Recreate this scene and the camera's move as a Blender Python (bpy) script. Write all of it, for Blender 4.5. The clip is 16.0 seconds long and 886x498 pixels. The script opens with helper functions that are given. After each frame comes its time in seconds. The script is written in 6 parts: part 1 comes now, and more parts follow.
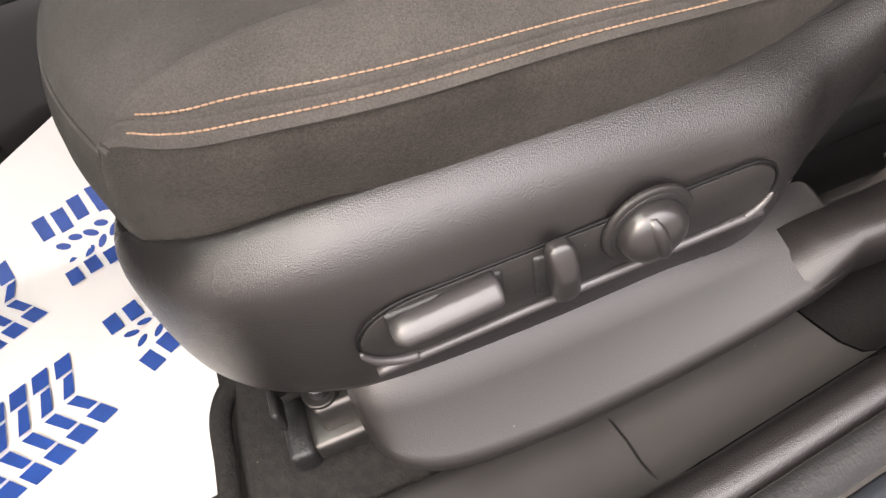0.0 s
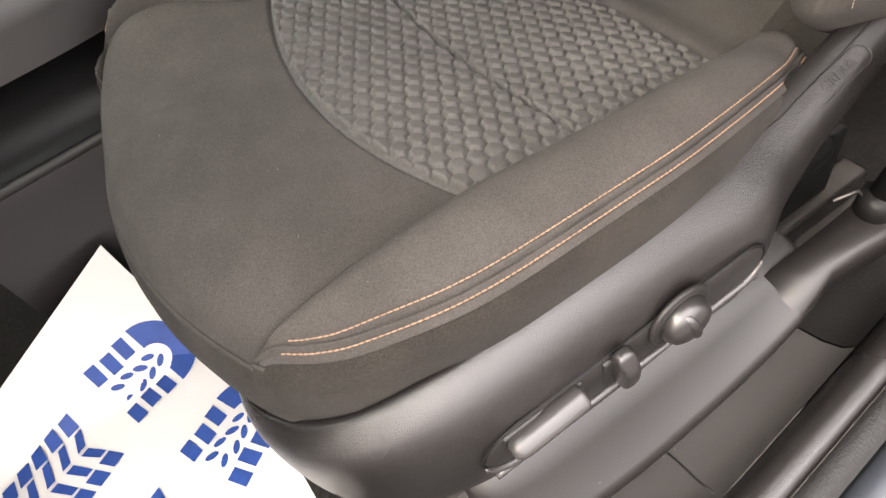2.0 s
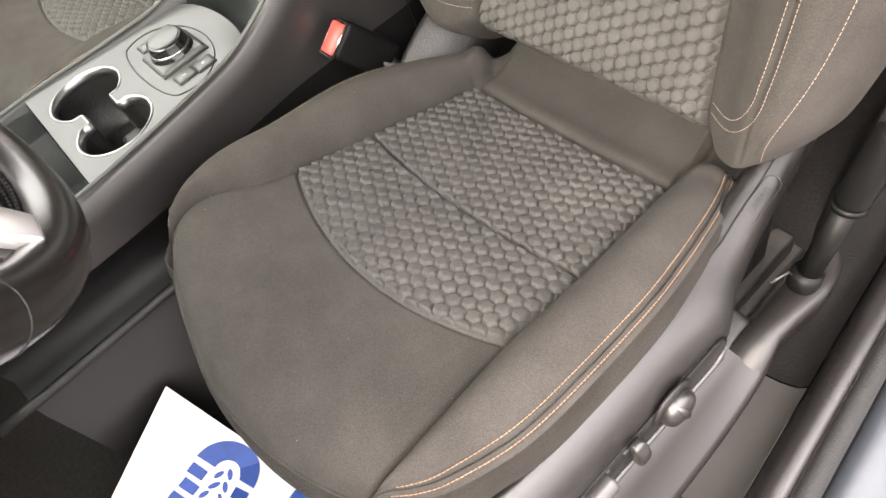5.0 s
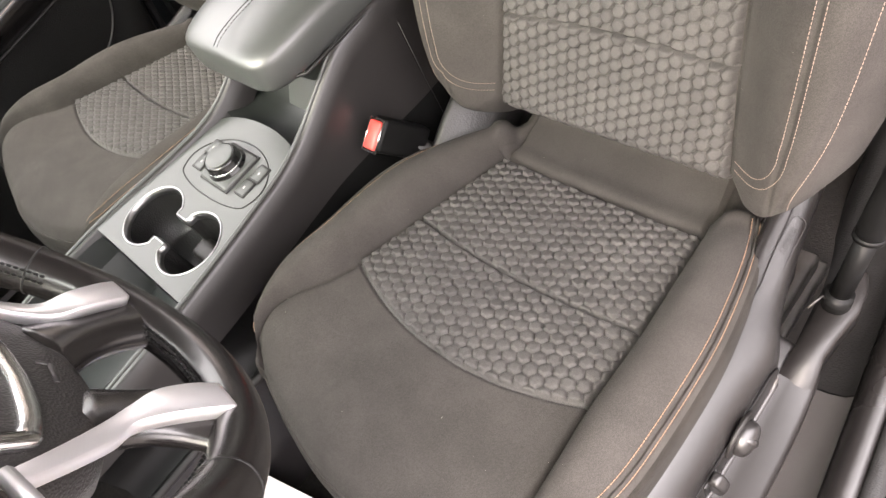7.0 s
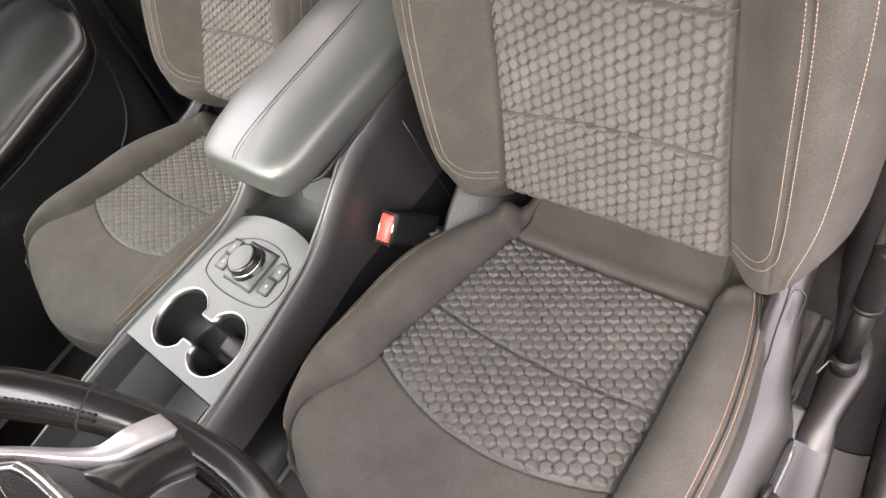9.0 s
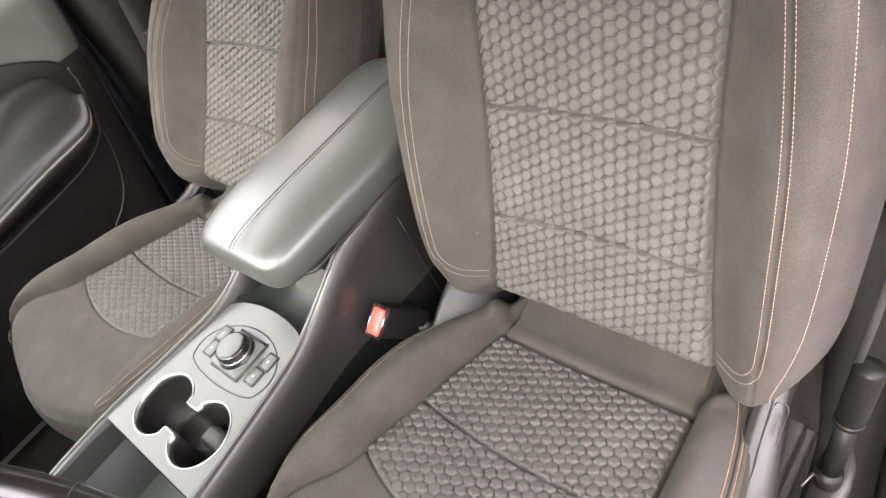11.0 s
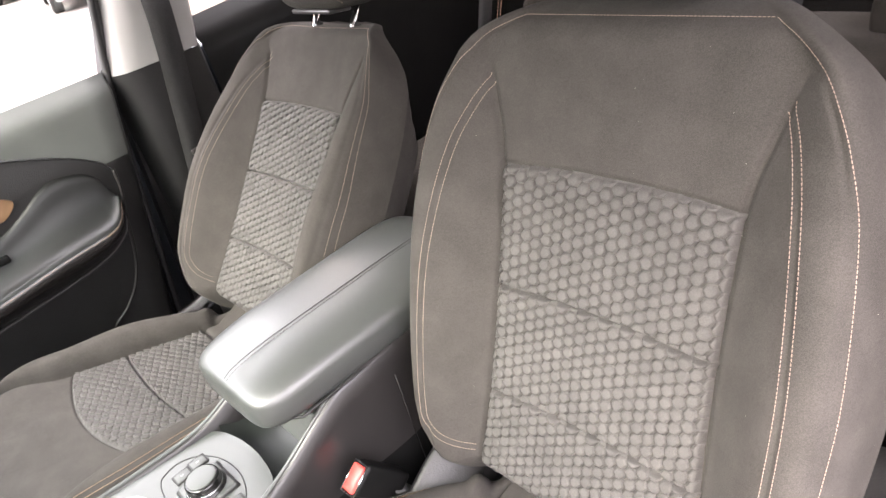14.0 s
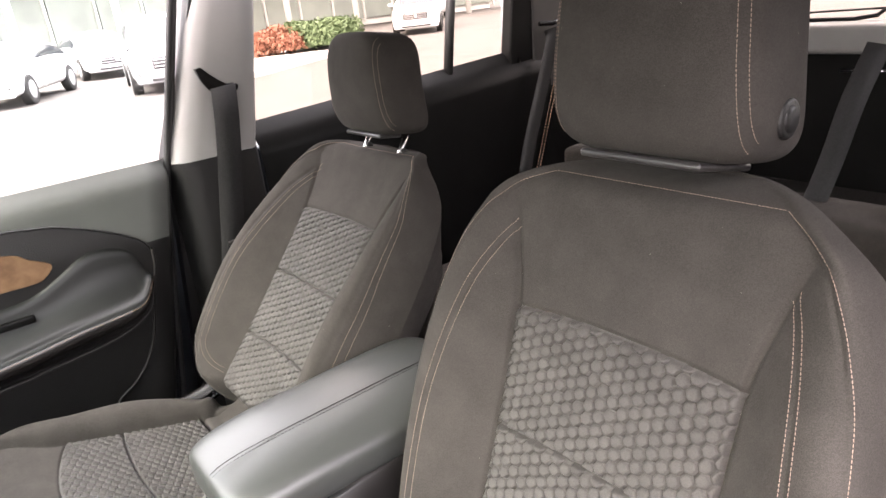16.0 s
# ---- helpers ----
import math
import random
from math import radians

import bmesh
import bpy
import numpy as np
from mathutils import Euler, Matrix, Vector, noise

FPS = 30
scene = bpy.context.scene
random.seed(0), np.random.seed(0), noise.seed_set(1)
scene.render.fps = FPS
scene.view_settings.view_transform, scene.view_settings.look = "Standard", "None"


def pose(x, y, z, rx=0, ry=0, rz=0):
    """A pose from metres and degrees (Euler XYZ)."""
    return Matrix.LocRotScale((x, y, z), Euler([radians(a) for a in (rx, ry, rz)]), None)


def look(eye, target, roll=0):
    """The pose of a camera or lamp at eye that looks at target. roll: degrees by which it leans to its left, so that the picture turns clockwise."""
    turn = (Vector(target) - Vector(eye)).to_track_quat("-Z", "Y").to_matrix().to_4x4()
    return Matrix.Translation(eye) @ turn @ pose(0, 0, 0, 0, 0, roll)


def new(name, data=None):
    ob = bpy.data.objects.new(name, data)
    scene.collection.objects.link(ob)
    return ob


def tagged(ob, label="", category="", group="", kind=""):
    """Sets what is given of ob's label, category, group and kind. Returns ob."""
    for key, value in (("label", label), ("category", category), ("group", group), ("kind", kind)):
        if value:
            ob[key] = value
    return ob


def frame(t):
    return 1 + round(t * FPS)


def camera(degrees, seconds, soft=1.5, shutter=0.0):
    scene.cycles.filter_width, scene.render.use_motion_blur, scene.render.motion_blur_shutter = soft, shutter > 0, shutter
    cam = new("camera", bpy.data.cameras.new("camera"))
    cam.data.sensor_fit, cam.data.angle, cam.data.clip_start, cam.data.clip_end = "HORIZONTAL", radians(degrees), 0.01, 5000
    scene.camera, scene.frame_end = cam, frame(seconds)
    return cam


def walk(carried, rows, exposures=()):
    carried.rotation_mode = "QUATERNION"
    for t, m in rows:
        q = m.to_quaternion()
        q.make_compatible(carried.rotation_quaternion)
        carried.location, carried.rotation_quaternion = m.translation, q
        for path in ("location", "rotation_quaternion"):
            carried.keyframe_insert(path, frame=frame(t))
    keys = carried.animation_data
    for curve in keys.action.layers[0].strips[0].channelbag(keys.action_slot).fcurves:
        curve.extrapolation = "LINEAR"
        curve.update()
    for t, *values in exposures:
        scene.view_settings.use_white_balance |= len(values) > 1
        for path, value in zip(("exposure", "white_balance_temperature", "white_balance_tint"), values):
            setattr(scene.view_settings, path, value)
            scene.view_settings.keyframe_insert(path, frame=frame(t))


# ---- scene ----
cam = camera(67.6, 16.0)
PATH = [
    (0, (0.437, -0.155, 0.554), (-0.839, 0.078, -0.969), -13.1),
    (0.5, (0.423, -0.166, 0.588), (-0.808, 0.114, -0.963), -14.1),
    (1, (0.413, -0.175, 0.619), (-0.791, 0.139, -0.947), -15.7),
    (1.5, (0.401, -0.187, 0.65), (-0.787, 0.15, -0.923), -18.1),
    (2, (0.393, -0.193, 0.682), (-0.775, 0.17, -0.901), -20.2),
    (2.5, (0.391, -0.191, 0.71), (-0.761, 0.192, -0.88), -22.4),
    (3, (0.393, -0.191, 0.74), (-0.751, 0.201, -0.853), -24.5),
    (3.5, (0.394, -0.193, 0.767), (-0.755, 0.214, -0.819), -25.4),
    (4, (0.391, -0.196, 0.797), (-0.751, 0.232, -0.788), -25.1),
    (4.5, (0.384, -0.2, 0.822), (-0.747, 0.251, -0.765), -24.7),
    (5, (0.375, -0.196, 0.85), (-0.751, 0.268, -0.736), -25.0),
    (7.5, (0.343, -0.208, 0.97), (-0.835, 0.29, -0.567), -34.6),
    (8, (0.344, -0.199, 0.986), (-0.857, 0.317, -0.528), -35.7),
    (8.5, (0.341, -0.187, 1.001), (-0.868, 0.355, -0.497), -35.6),
    (11, (0.336, -0.171, 1.038), (-0.912, 0.604, -0.319), -27.8),
    (11.5, (0.339, -0.172, 1.052), (-0.926, 0.655, -0.259), -25.9),
    (12, (0.337, -0.169, 1.059), (-0.944, 0.701, -0.207), -24.0),
    (12.5, (0.336, -0.166, 1.066), (-0.961, 0.747, -0.153), -21.9),
    (13, (0.333, -0.162, 1.074), (-0.98, 0.788, -0.099), -19.8),
    (13.5, (0.331, -0.16, 1.077), (-1.002, 0.825, -0.043), -17.7),
    (14, (0.334, -0.158, 1.076), (-1.025, 0.866, 0.024), -15.0),
    (14.5, (0.342, -0.163, 1.074), (-1.048, 0.898, 0.103), -12.5),
    (15, (0.346, -0.161, 1.08), (-1.078, 0.921, 0.186), -10.8),
    (15.5, (0.348, -0.159, 1.082), (-1.112, 0.948, 0.28), -8.3),
    (16, (0.354, -0.156, 1.094), (-1.14, 0.96, 0.369), -6.4),
]
EXPOSURE = [(0.0, 0.4, 6850, 14.5), (3.0, 0.7, 6900, 13.5), (5.0, 0.92, 6900, 14), (8.0, 0.93, 6700, 18), (12.0, 1.36, 6600, 18.5), (14.5, 1.46, 6500, 19), (15.0, 1.41, 6500, 19), (15.5, 1.3, 6530, 19), (16.0, 1.02, 6550, 19)]
walk(cam, [(t, look(eye, target, roll)) for t, eye, target, roll in PATH], EXPOSURE)

# world: bright overcast daylight, one soft sun
world = bpy.data.worlds.new("sky")
scene.world = world
world.use_nodes = True
wn = world.node_tree
wn.nodes.clear()
sky = wn.nodes.new("ShaderNodeTexSky")
sky.sky_type, sky.sun_disc = "NISHITA", False
sky.sun_elevation, sky.sun_rotation = radians(39), radians(170)
sky.air_density, sky.dust_density, sky.ozone_density = 1.0, 6.0, 1.0
soft_white = wn.nodes.new("ShaderNodeMixRGB")
soft_white.blend_type = "MIX"
soft_white.inputs[0].default_value = 0.72
soft_white.inputs[2].default_value = (8.3, 8.0, 7.85, 1)
# overcast sky: much brighter overhead than at the horizon
tcw = wn.nodes.new("ShaderNodeTexCoord")
sep = wn.nodes.new("ShaderNodeSeparateXYZ")
rise = wn.nodes.new("ShaderNodeMapRange")
rise.inputs[1].default_value, rise.inputs[2].default_value = 0.0, 1.0
rise.inputs[3].default_value, rise.inputs[4].default_value = 0.12, 1.5
wn.links.new(tcw.outputs["Generated"], sep.inputs[0])
wn.links.new(sep.outputs["Z"], rise.inputs[0])
bg = wn.nodes.new("ShaderNodeBackground")
wn.links.new(rise.outputs[0], bg.inputs["Strength"])
wout = wn.nodes.new("ShaderNodeOutputWorld")
wn.links.new(sky.outputs[0], soft_white.inputs[1])
wn.links.new(soft_white.outputs[0], bg.inputs[0])
wn.links.new(bg.outputs[0], wout.inputs[0])
sun = new("sun", bpy.data.lights.new("sun", "SUN"))
sun.data.energy, sun.data.angle, sun.data.color = 1.5, radians(15), (1.0, 0.94, 0.9)
sun.matrix_world = look((0.5, -3.0, 2.5), (0, 0, 0))


# ---- materials ----
def mat(name, color, rough=0.6, metal=0.0, spec=0.5, var=0.0, var_scale=30.0, bumps=(), color2=None, coat=0.0, sheen=0.0, weave=0.0, weave_mix=0.6, dust=0.0):
    """A node material: base colour with a noise variation, and up to a few relief layers (scale, strength, kind)."""
    m = bpy.data.materials.new(name)
    m.use_nodes = True
    nt = m.node_tree
    b = nt.nodes["Principled BSDF"]
    b.inputs["Roughness"].default_value = rough
    b.inputs["Metallic"].default_value = metal
    b.inputs["Specular IOR Level"].default_value = spec
    b.inputs["Coat Weight"].default_value = coat
    if sheen:
        b.inputs["Sheen Weight"].default_value = sheen
        b.inputs["Sheen Roughness"].default_value = 0.5
    tc = nt.nodes.new("ShaderNodeTexCoord")
    col = None
    c1 = (*color, 1)
    c2 = (*(color2 or [min(1, c * (1 + var)) for c in color]), 1)
    if var or color2:
        nz = nt.nodes.new("ShaderNodeTexNoise")
        nz.inputs["Scale"].default_value, nz.inputs["Detail"].default_value = var_scale, 6
        rp = nt.nodes.new("ShaderNodeValToRGB")
        rp.color_ramp.elements[0].position, rp.color_ramp.elements[1].position = 0.35, 0.68
        rp.color_ramp.elements[0].color, rp.color_ramp.elements[1].color = c1, c2
        nt.links.new(tc.outputs["Object"], nz.inputs["Vector"])
        nt.links.new(nz.outputs["Fac"], rp.inputs[0])
        col = rp.outputs[0]
        rr = nt.nodes.new("ShaderNodeMapRange")
        rr.inputs[3].default_value, rr.inputs[4].default_value = rough - 0.06, min(1, rough + 0.08)
        nz2 = nt.nodes.new("ShaderNodeTexNoise")
        nz2.inputs["Scale"].default_value, nz2.inputs["Detail"].default_value = var_scale * 0.3, 4
        nt.links.new(tc.outputs["Object"], nz2.inputs["Vector"])
        nt.links.new(nz2.outputs["Fac"], rr.inputs[0])
        nt.links.new(rr.outputs[0], b.inputs["Roughness"])
    if weave:
        wv = nt.nodes.new("ShaderNodeTexVoronoi")
        wv.inputs["Scale"].default_value, wv.inputs["Randomness"].default_value = weave, 0.45
        nt.links.new(tc.outputs["Object"], wv.inputs["Vector"])
        mx = nt.nodes.new("ShaderNodeMixRGB")
        mx.blend_type = "MULTIPLY"
        mx.inputs[0].default_value = weave_mix
        bw = nt.nodes.new("ShaderNodeRGBToBW")
        if col:
            nt.links.new(col, mx.inputs[1])
        else:
            mx.inputs[1].default_value = c1
        nt.links.new(wv.outputs["Color"], bw.inputs[0])
        nt.links.new(bw.outputs[0], mx.inputs[2])
        col = mx.outputs[0]
    if dust:
        sp = nt.nodes.new("ShaderNodeTexVoronoi")
        sp.inputs["Scale"].default_value = 75
        st = nt.nodes.new("ShaderNodeMath")
        st.operation = "LESS_THAN"
        st.inputs[1].default_value = dust
        nt.links.new(tc.outputs["Object"], sp.inputs["Vector"])
        nt.links.new(sp.outputs["Distance"], st.inputs[0])
        mx = nt.nodes.new("ShaderNodeMixRGB")
        if col:
            nt.links.new(col, mx.inputs[1])
        else:
            mx.inputs[1].default_value = c1
        mx.inputs[2].default_value = (0.42, 0.4, 0.36, 1)
        nt.links.new(st.outputs[0], mx.inputs[0])
        col = mx.outputs[0]
    if col:
        nt.links.new(col, b.inputs["Base Color"])
    else:
        b.inputs["Base Color"].default_value = c1
    last = None
    for scale, strength, kind in bumps:
        if kind == "voronoi":
            tx = nt.nodes.new("ShaderNodeTexVoronoi")
            tx.inputs["Scale"].default_value = scale
            out = tx.outputs["Distance"]
        elif kind == "wave":
            tx = nt.nodes.new("ShaderNodeTexWave")
            tx.bands_direction = "DIAGONAL"
            tx.inputs["Scale"].default_value, tx.inputs["Distortion"].default_value = scale, 1.0
            out = tx.outputs["Fac"]
        else:
            tx = nt.nodes.new("ShaderNodeTexNoise")
            tx.inputs["Scale"].default_value, tx.inputs["Detail"].default_value = scale, 5
            out = tx.outputs["Fac"]
        nt.links.new(tc.outputs["Object"], tx.inputs["Vector"])
        bp = nt.nodes.new("ShaderNodeBump")
        bp.inputs["Strength"].default_value, bp.inputs["Distance"].default_value = strength, 0.001
        nt.links.new(out, bp.inputs["Height"])
        if last:
            nt.links.new(last.outputs[0], bp.inputs["Normal"])
        last = bp
    if last:
        nt.links.new(last.outputs[0], b.inputs["Normal"])
    return m


FABRIC = mat("seat_fabric", (0.053, 0.0485, 0.0445), 0.95, spec=0.06, var=0.25, var_scale=26, sheen=0.02, weave=1500, weave_mix=0.42, bumps=[(1300, 0.4, "noise"), (60, 0.15, "noise")], dust=0.018)
TWILL = mat("twill_fabric", (0.027, 0.0238, 0.0203), 0.92, spec=0.12, var=0.45, var_scale=24, sheen=0.03, weave=1300, weave_mix=0.55, bumps=[(1300, 0.55, "voronoi"), (90, 0.3, "noise")], dust=0.014)
QUILT = mat("quilted_fabric", (0.064, 0.06, 0.056), 0.7, spec=0.3, var=0.25, var_scale=20, sheen=0.03, weave=1000, weave_mix=0.35, bumps=[(1000, 0.35, "noise")])
THREAD = mat("orange_thread", (0.2, 0.122, 0.078), 0.7, var=0.35, var_scale=300)
# same thread, with the light on backrest and headrest put into its colour
LIT_THREAD = mat("lit_orange_thread", (0.22, 0.16, 0.13), 0.7, var=0.35, var_scale=300)
GRAIN = mat("grained_plastic", (0.0105, 0.0094, 0.0092), 0.27, spec=0.7, var=0.2, var_scale=9, bumps=[(1350, 0.27, "voronoi"), (2400, 0.04, "noise")], dust=0.012)
PLASTIC = mat("satin_black_plastic", (0.0135, 0.0125, 0.012), 0.42, spec=0.32, var=0.25, var_scale=18, bumps=[(600, 0.15, "noise")], dust=0.014)
SILL = mat("brown_grey_sill_plastic", (0.047, 0.0445, 0.0435), 0.36, spec=0.6, var=0.25, var_scale=12, bumps=[(900, 0.1, "noise")], dust=0.02)
COVER = mat("smooth_dark_plastic", (0.0115, 0.0104, 0.0101), 0.35, spec=0.46, var=0.2, var_scale=12, bumps=[(1200, 0.14, "voronoi")], dust=0.016)
SWITCH = mat("grey_switch_plastic", (0.03, 0.028, 0.028), 0.32, spec=0.7, var=0.15, var_scale=40, bumps=[(700, 0.12, "noise")])
KNOB = mat("dark_switch_plastic", (0.016, 0.0148, 0.0146), 0.28, spec=0.7, var=0.15, var_scale=40)
BLACK = mat("dark_trim_plastic", (0.0095, 0.0093, 0.0092), 0.42, spec=0.4, var=0.4, var_scale=12, bumps=[(400, 0.3, "voronoi")])
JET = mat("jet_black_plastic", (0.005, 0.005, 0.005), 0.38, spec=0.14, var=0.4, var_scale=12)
GLOSS = mat("gloss_black_plastic", (0.008, 0.008, 0.008), 0.18, var=0.3, var_scale=12)
CONSOLE = mat("grey_console_plastic", (0.052, 0.055, 0.053), 0.38, spec=0.45, var=0.12, var_scale=15, bumps=[(700, 0.12, "noise")])
BINGREY = mat("dark_green_grey_plastic", (0.0125, 0.0145, 0.0135), 0.42, var=0.2, var_scale=15, bumps=[(700, 0.15, "noise")])
CHROME = mat("chrome_trim", (0.72, 0.72, 0.72), 0.17, metal=1.0, var=0.05, var_scale=20)
RIMSTEEL = mat("brushed_rim_metal", (0.32, 0.32, 0.32), 0.3, metal=1.0, var=0.1, var_scale=60)
SILVER = mat("satin_silver_trim", (0.68, 0.66, 0.67), 0.32, metal=0.7, var=0.08, var_scale=20)
LEATHER = mat("black_leather", (0.0095, 0.0083, 0.0082), 0.24, coat=0.15, spec=0.8, var=0.2, var_scale=16, bumps=[(1000, 0.04, "voronoi")])
HUBSKIN = mat("grained_airbag_vinyl", (0.02, 0.0185, 0.018), 0.42, spec=0.5, var=0.2, var_scale=20, bumps=[(620, 0.45, "voronoi")])
DOORTOP = mat("soft_door_vinyl", (0.085, 0.09, 0.084), 0.5, spec=0.4, var=0.15, var_scale=8, bumps=[(700, 0.2, "voronoi")])
PAD = mat("padded_vinyl", (0.0095, 0.0103, 0.01), 0.36, spec=0.38, var=0.2, var_scale=10, bumps=[(1000, 0.12, "voronoi")])
STEEL = mat("blackened_steel", (0.06, 0.057, 0.054), 0.36, metal=0.85, var=0.5, var_scale=40)
CARPET = mat("black_carpet", (0.014, 0.013, 0.0125), 1.0, spec=0.1, color2=(0.022, 0.0205, 0.0185), var_scale=160, bumps=[(500, 1.0, "noise"), (120, 0.6, "noise")], dust=0.02)
PAPER = mat("white_paper", (0.56, 0.535, 0.505), 0.75, var=0.05, var_scale=8, bumps=[(40, 0.3, "noise")])
BLUE = mat("blue_print", (0.004, 0.034, 0.175), 0.6, var=0.25, var_scale=60)
RED = mat("red_button", (0.62, 0.055, 0.045), 0.35, var=0.1, var_scale=60)
EMBLEM = mat("dark_red_enamel", (0.3, 0.016, 0.03), 0.3, var=0.1, var_scale=60)
WEB = mat("belt_webbing", (0.014, 0.014, 0.0145), 0.8, weave=500, bumps=[(500, 0.4, "voronoi")])
PILLAR = mat("light_grey_trim", (0.24, 0.235, 0.23), 0.6, var=0.08, var_scale=10, bumps=[(500, 0.15, "noise")])
HEADLINER = mat("pale_headliner", (0.5, 0.49, 0.47), 0.95, var=0.08, var_scale=40, bumps=[(600, 0.2, "noise")])
ARMREST = mat("grey_green_vinyl", (0.038, 0.0405, 0.039), 0.38, spec=0.95, var=0.15, var_scale=10, bumps=[(900, 0.1, "voronoi")])
CONSIDE = mat("brown_black_plastic", (0.0115, 0.0104, 0.0105), 0.34, spec=0.55, var=0.25, var_scale=10, bumps=[(1000, 0.06, "voronoi")])
WOOD = mat("brown_wood_trim", (0.12, 0.062, 0.03), 0.4, color2=(0.2, 0.115, 0.06), var_scale=35)
RUBBER = mat("seal_rubber", (0.01, 0.01, 0.01), 0.6, var=0.2, var_scale=30)
BODY = mat("metallic_car_paint", (0.035, 0.04, 0.048), 0.35, metal=0.3, coat=0.2, var=0.1, var_scale=30)


def glass_mat(name, tint):
    m = bpy.data.materials.new(name)
    m.use_nodes = True
    nt = m.node_tree
    nt.nodes.clear()
    o = nt.nodes.new("ShaderNodeOutputMaterial")
    t = nt.nodes.new("ShaderNodeBsdfTransparent")
    t.inputs[0].default_value = tint
    g = nt.nodes.new("ShaderNodeBsdfGlossy")
    g.inputs["Roughness"].default_value = 0.03
    f = nt.nodes.new("ShaderNodeFresnel")
    f.inputs[0].default_value = 1.3
    mx = nt.nodes.new("ShaderNodeMixShader")
    nt.links.new(f.outputs[0], mx.inputs[0])
    nt.links.new(t.outputs[0], mx.inputs[1])
    nt.links.new(g.outputs[0], mx.inputs[2])
    nt.links.new(mx.outputs[0], o.inputs[0])
    return m


GLASS = glass_mat("window_glass", (0.86, 0.97, 0.91, 1))
CLEAR = glass_mat("clear_side_glass", (0.96, 1.0, 0.975, 1))
TINTED = glass_mat("tinted_glass", (0.62, 0.56, 0.5, 1))


# ---- mesh helpers ----
def empty(name, x=0, y=0, z=0):
    e = new(name)
    e.empty_display_size = 0.05
    e.location = (x, y, z)
    return e


def put(name, me, material, parent=None, label="", smooth=True):
    ob = new(name, me)
    me.materials.append(material)
    if smooth and len(me.polygons):
        me.polygons.foreach_set("use_smooth", [True] * len(me.polygons))
    if parent:
        ob.parent = parent
    if label:
        tagged(ob, label)
    return ob


def part(name, bm, material, parent=None, label="", smooth=True):
    me = bpy.data.meshes.new(name)
    bmesh.ops.recalc_face_normals(bm, faces=bm.faces)
    bm.to_mesh(me)
    bm.free()
    return put(name, me, material, parent, label, smooth)


def mesh_of(name, verts, faces):
    me = bpy.data.meshes.new(name)
    me.from_pydata([tuple(v) for v in verts], [], [tuple(f) for f in faces])
    me.update()
    return me


def grid_faces(n, m, wrap=False):
    k = m if wrap else m - 1
    return [(i * m + j, i * m + (j + 1) % m, (i + 1) * m + (j + 1) % m, (i + 1) * m + j) for i in range(n - 1) for j in range(k)]


def rbox(sx, sy, sz, r=0.005, seg=3, m=None):
    """A box with rounded edges, centred."""
    bm = bmesh.new()
    bmesh.ops.create_cube(bm, size=1)
    bmesh.ops.scale(bm, vec=(sx, sy, sz), verts=bm.verts)
    bmesh.ops.bevel(bm, geom=bm.edges[:], offset=min(r, 0.49 * min(sx, sy, sz)), segments=seg, profile=0.5, affect="EDGES")
    if m:
        bmesh.ops.transform(bm, matrix=m, verts=bm.verts)
    return bm


def merge(*bms):
    """Several bmeshes as one."""
    out = bmesh.new()
    for b in bms:
        me = bpy.data.meshes.new("tmp")
        b.to_mesh(me)
        b.free()
        out.from_mesh(me)
        bpy.data.meshes.remove(me)
    return out


def cyl(r, h, seg=32, bevel=0.0, r2=None, m=None):
    bm = bmesh.new()
    bmesh.ops.create_cone(bm, cap_ends=True, segments=seg, radius1=r, radius2=r if r2 is None else r2, depth=h)
    if bevel:
        rims = [e for e in bm.edges if len(e.link_faces) == 2 and any(len(f.verts) > 4 for f in e.link_faces)]
        bmesh.ops.bevel(bm, geom=rims, offset=bevel, segments=3, profile=0.5, affect="EDGES")
    if m:
        bmesh.ops.transform(bm, matrix=m, verts=bm.verts)
    return bm


def prism(poly, axis, lo, hi, bevel=0.0, seg=2):
    """A polygon (two coordinates a point) drawn out along an axis."""
    bm = bmesh.new()
    def at(p, h):
        return {"x": (h, p[0], p[1]), "y": (p[0], h, p[1]), "z": (p[0], p[1], h)}[axis]
    a = [bm.verts.new(at(p, lo)) for p in poly]
    b = [bm.verts.new(at(p, hi)) for p in poly]
    bm.faces.new(a)
    bm.faces.new(b[::-1])
    for i in range(len(poly)):
        j = (i + 1) % len(poly)
        bm.faces.new((a[i], b[i], b[j], a[j]))
    bmesh.ops.recalc_face_normals(bm, faces=bm.faces)
    if bevel:
        bmesh.ops.bevel(bm, geom=bm.edges[:], offset=bevel, segments=seg, profile=0.5, affect="EDGES", clamp_overlap=True)
    return bm


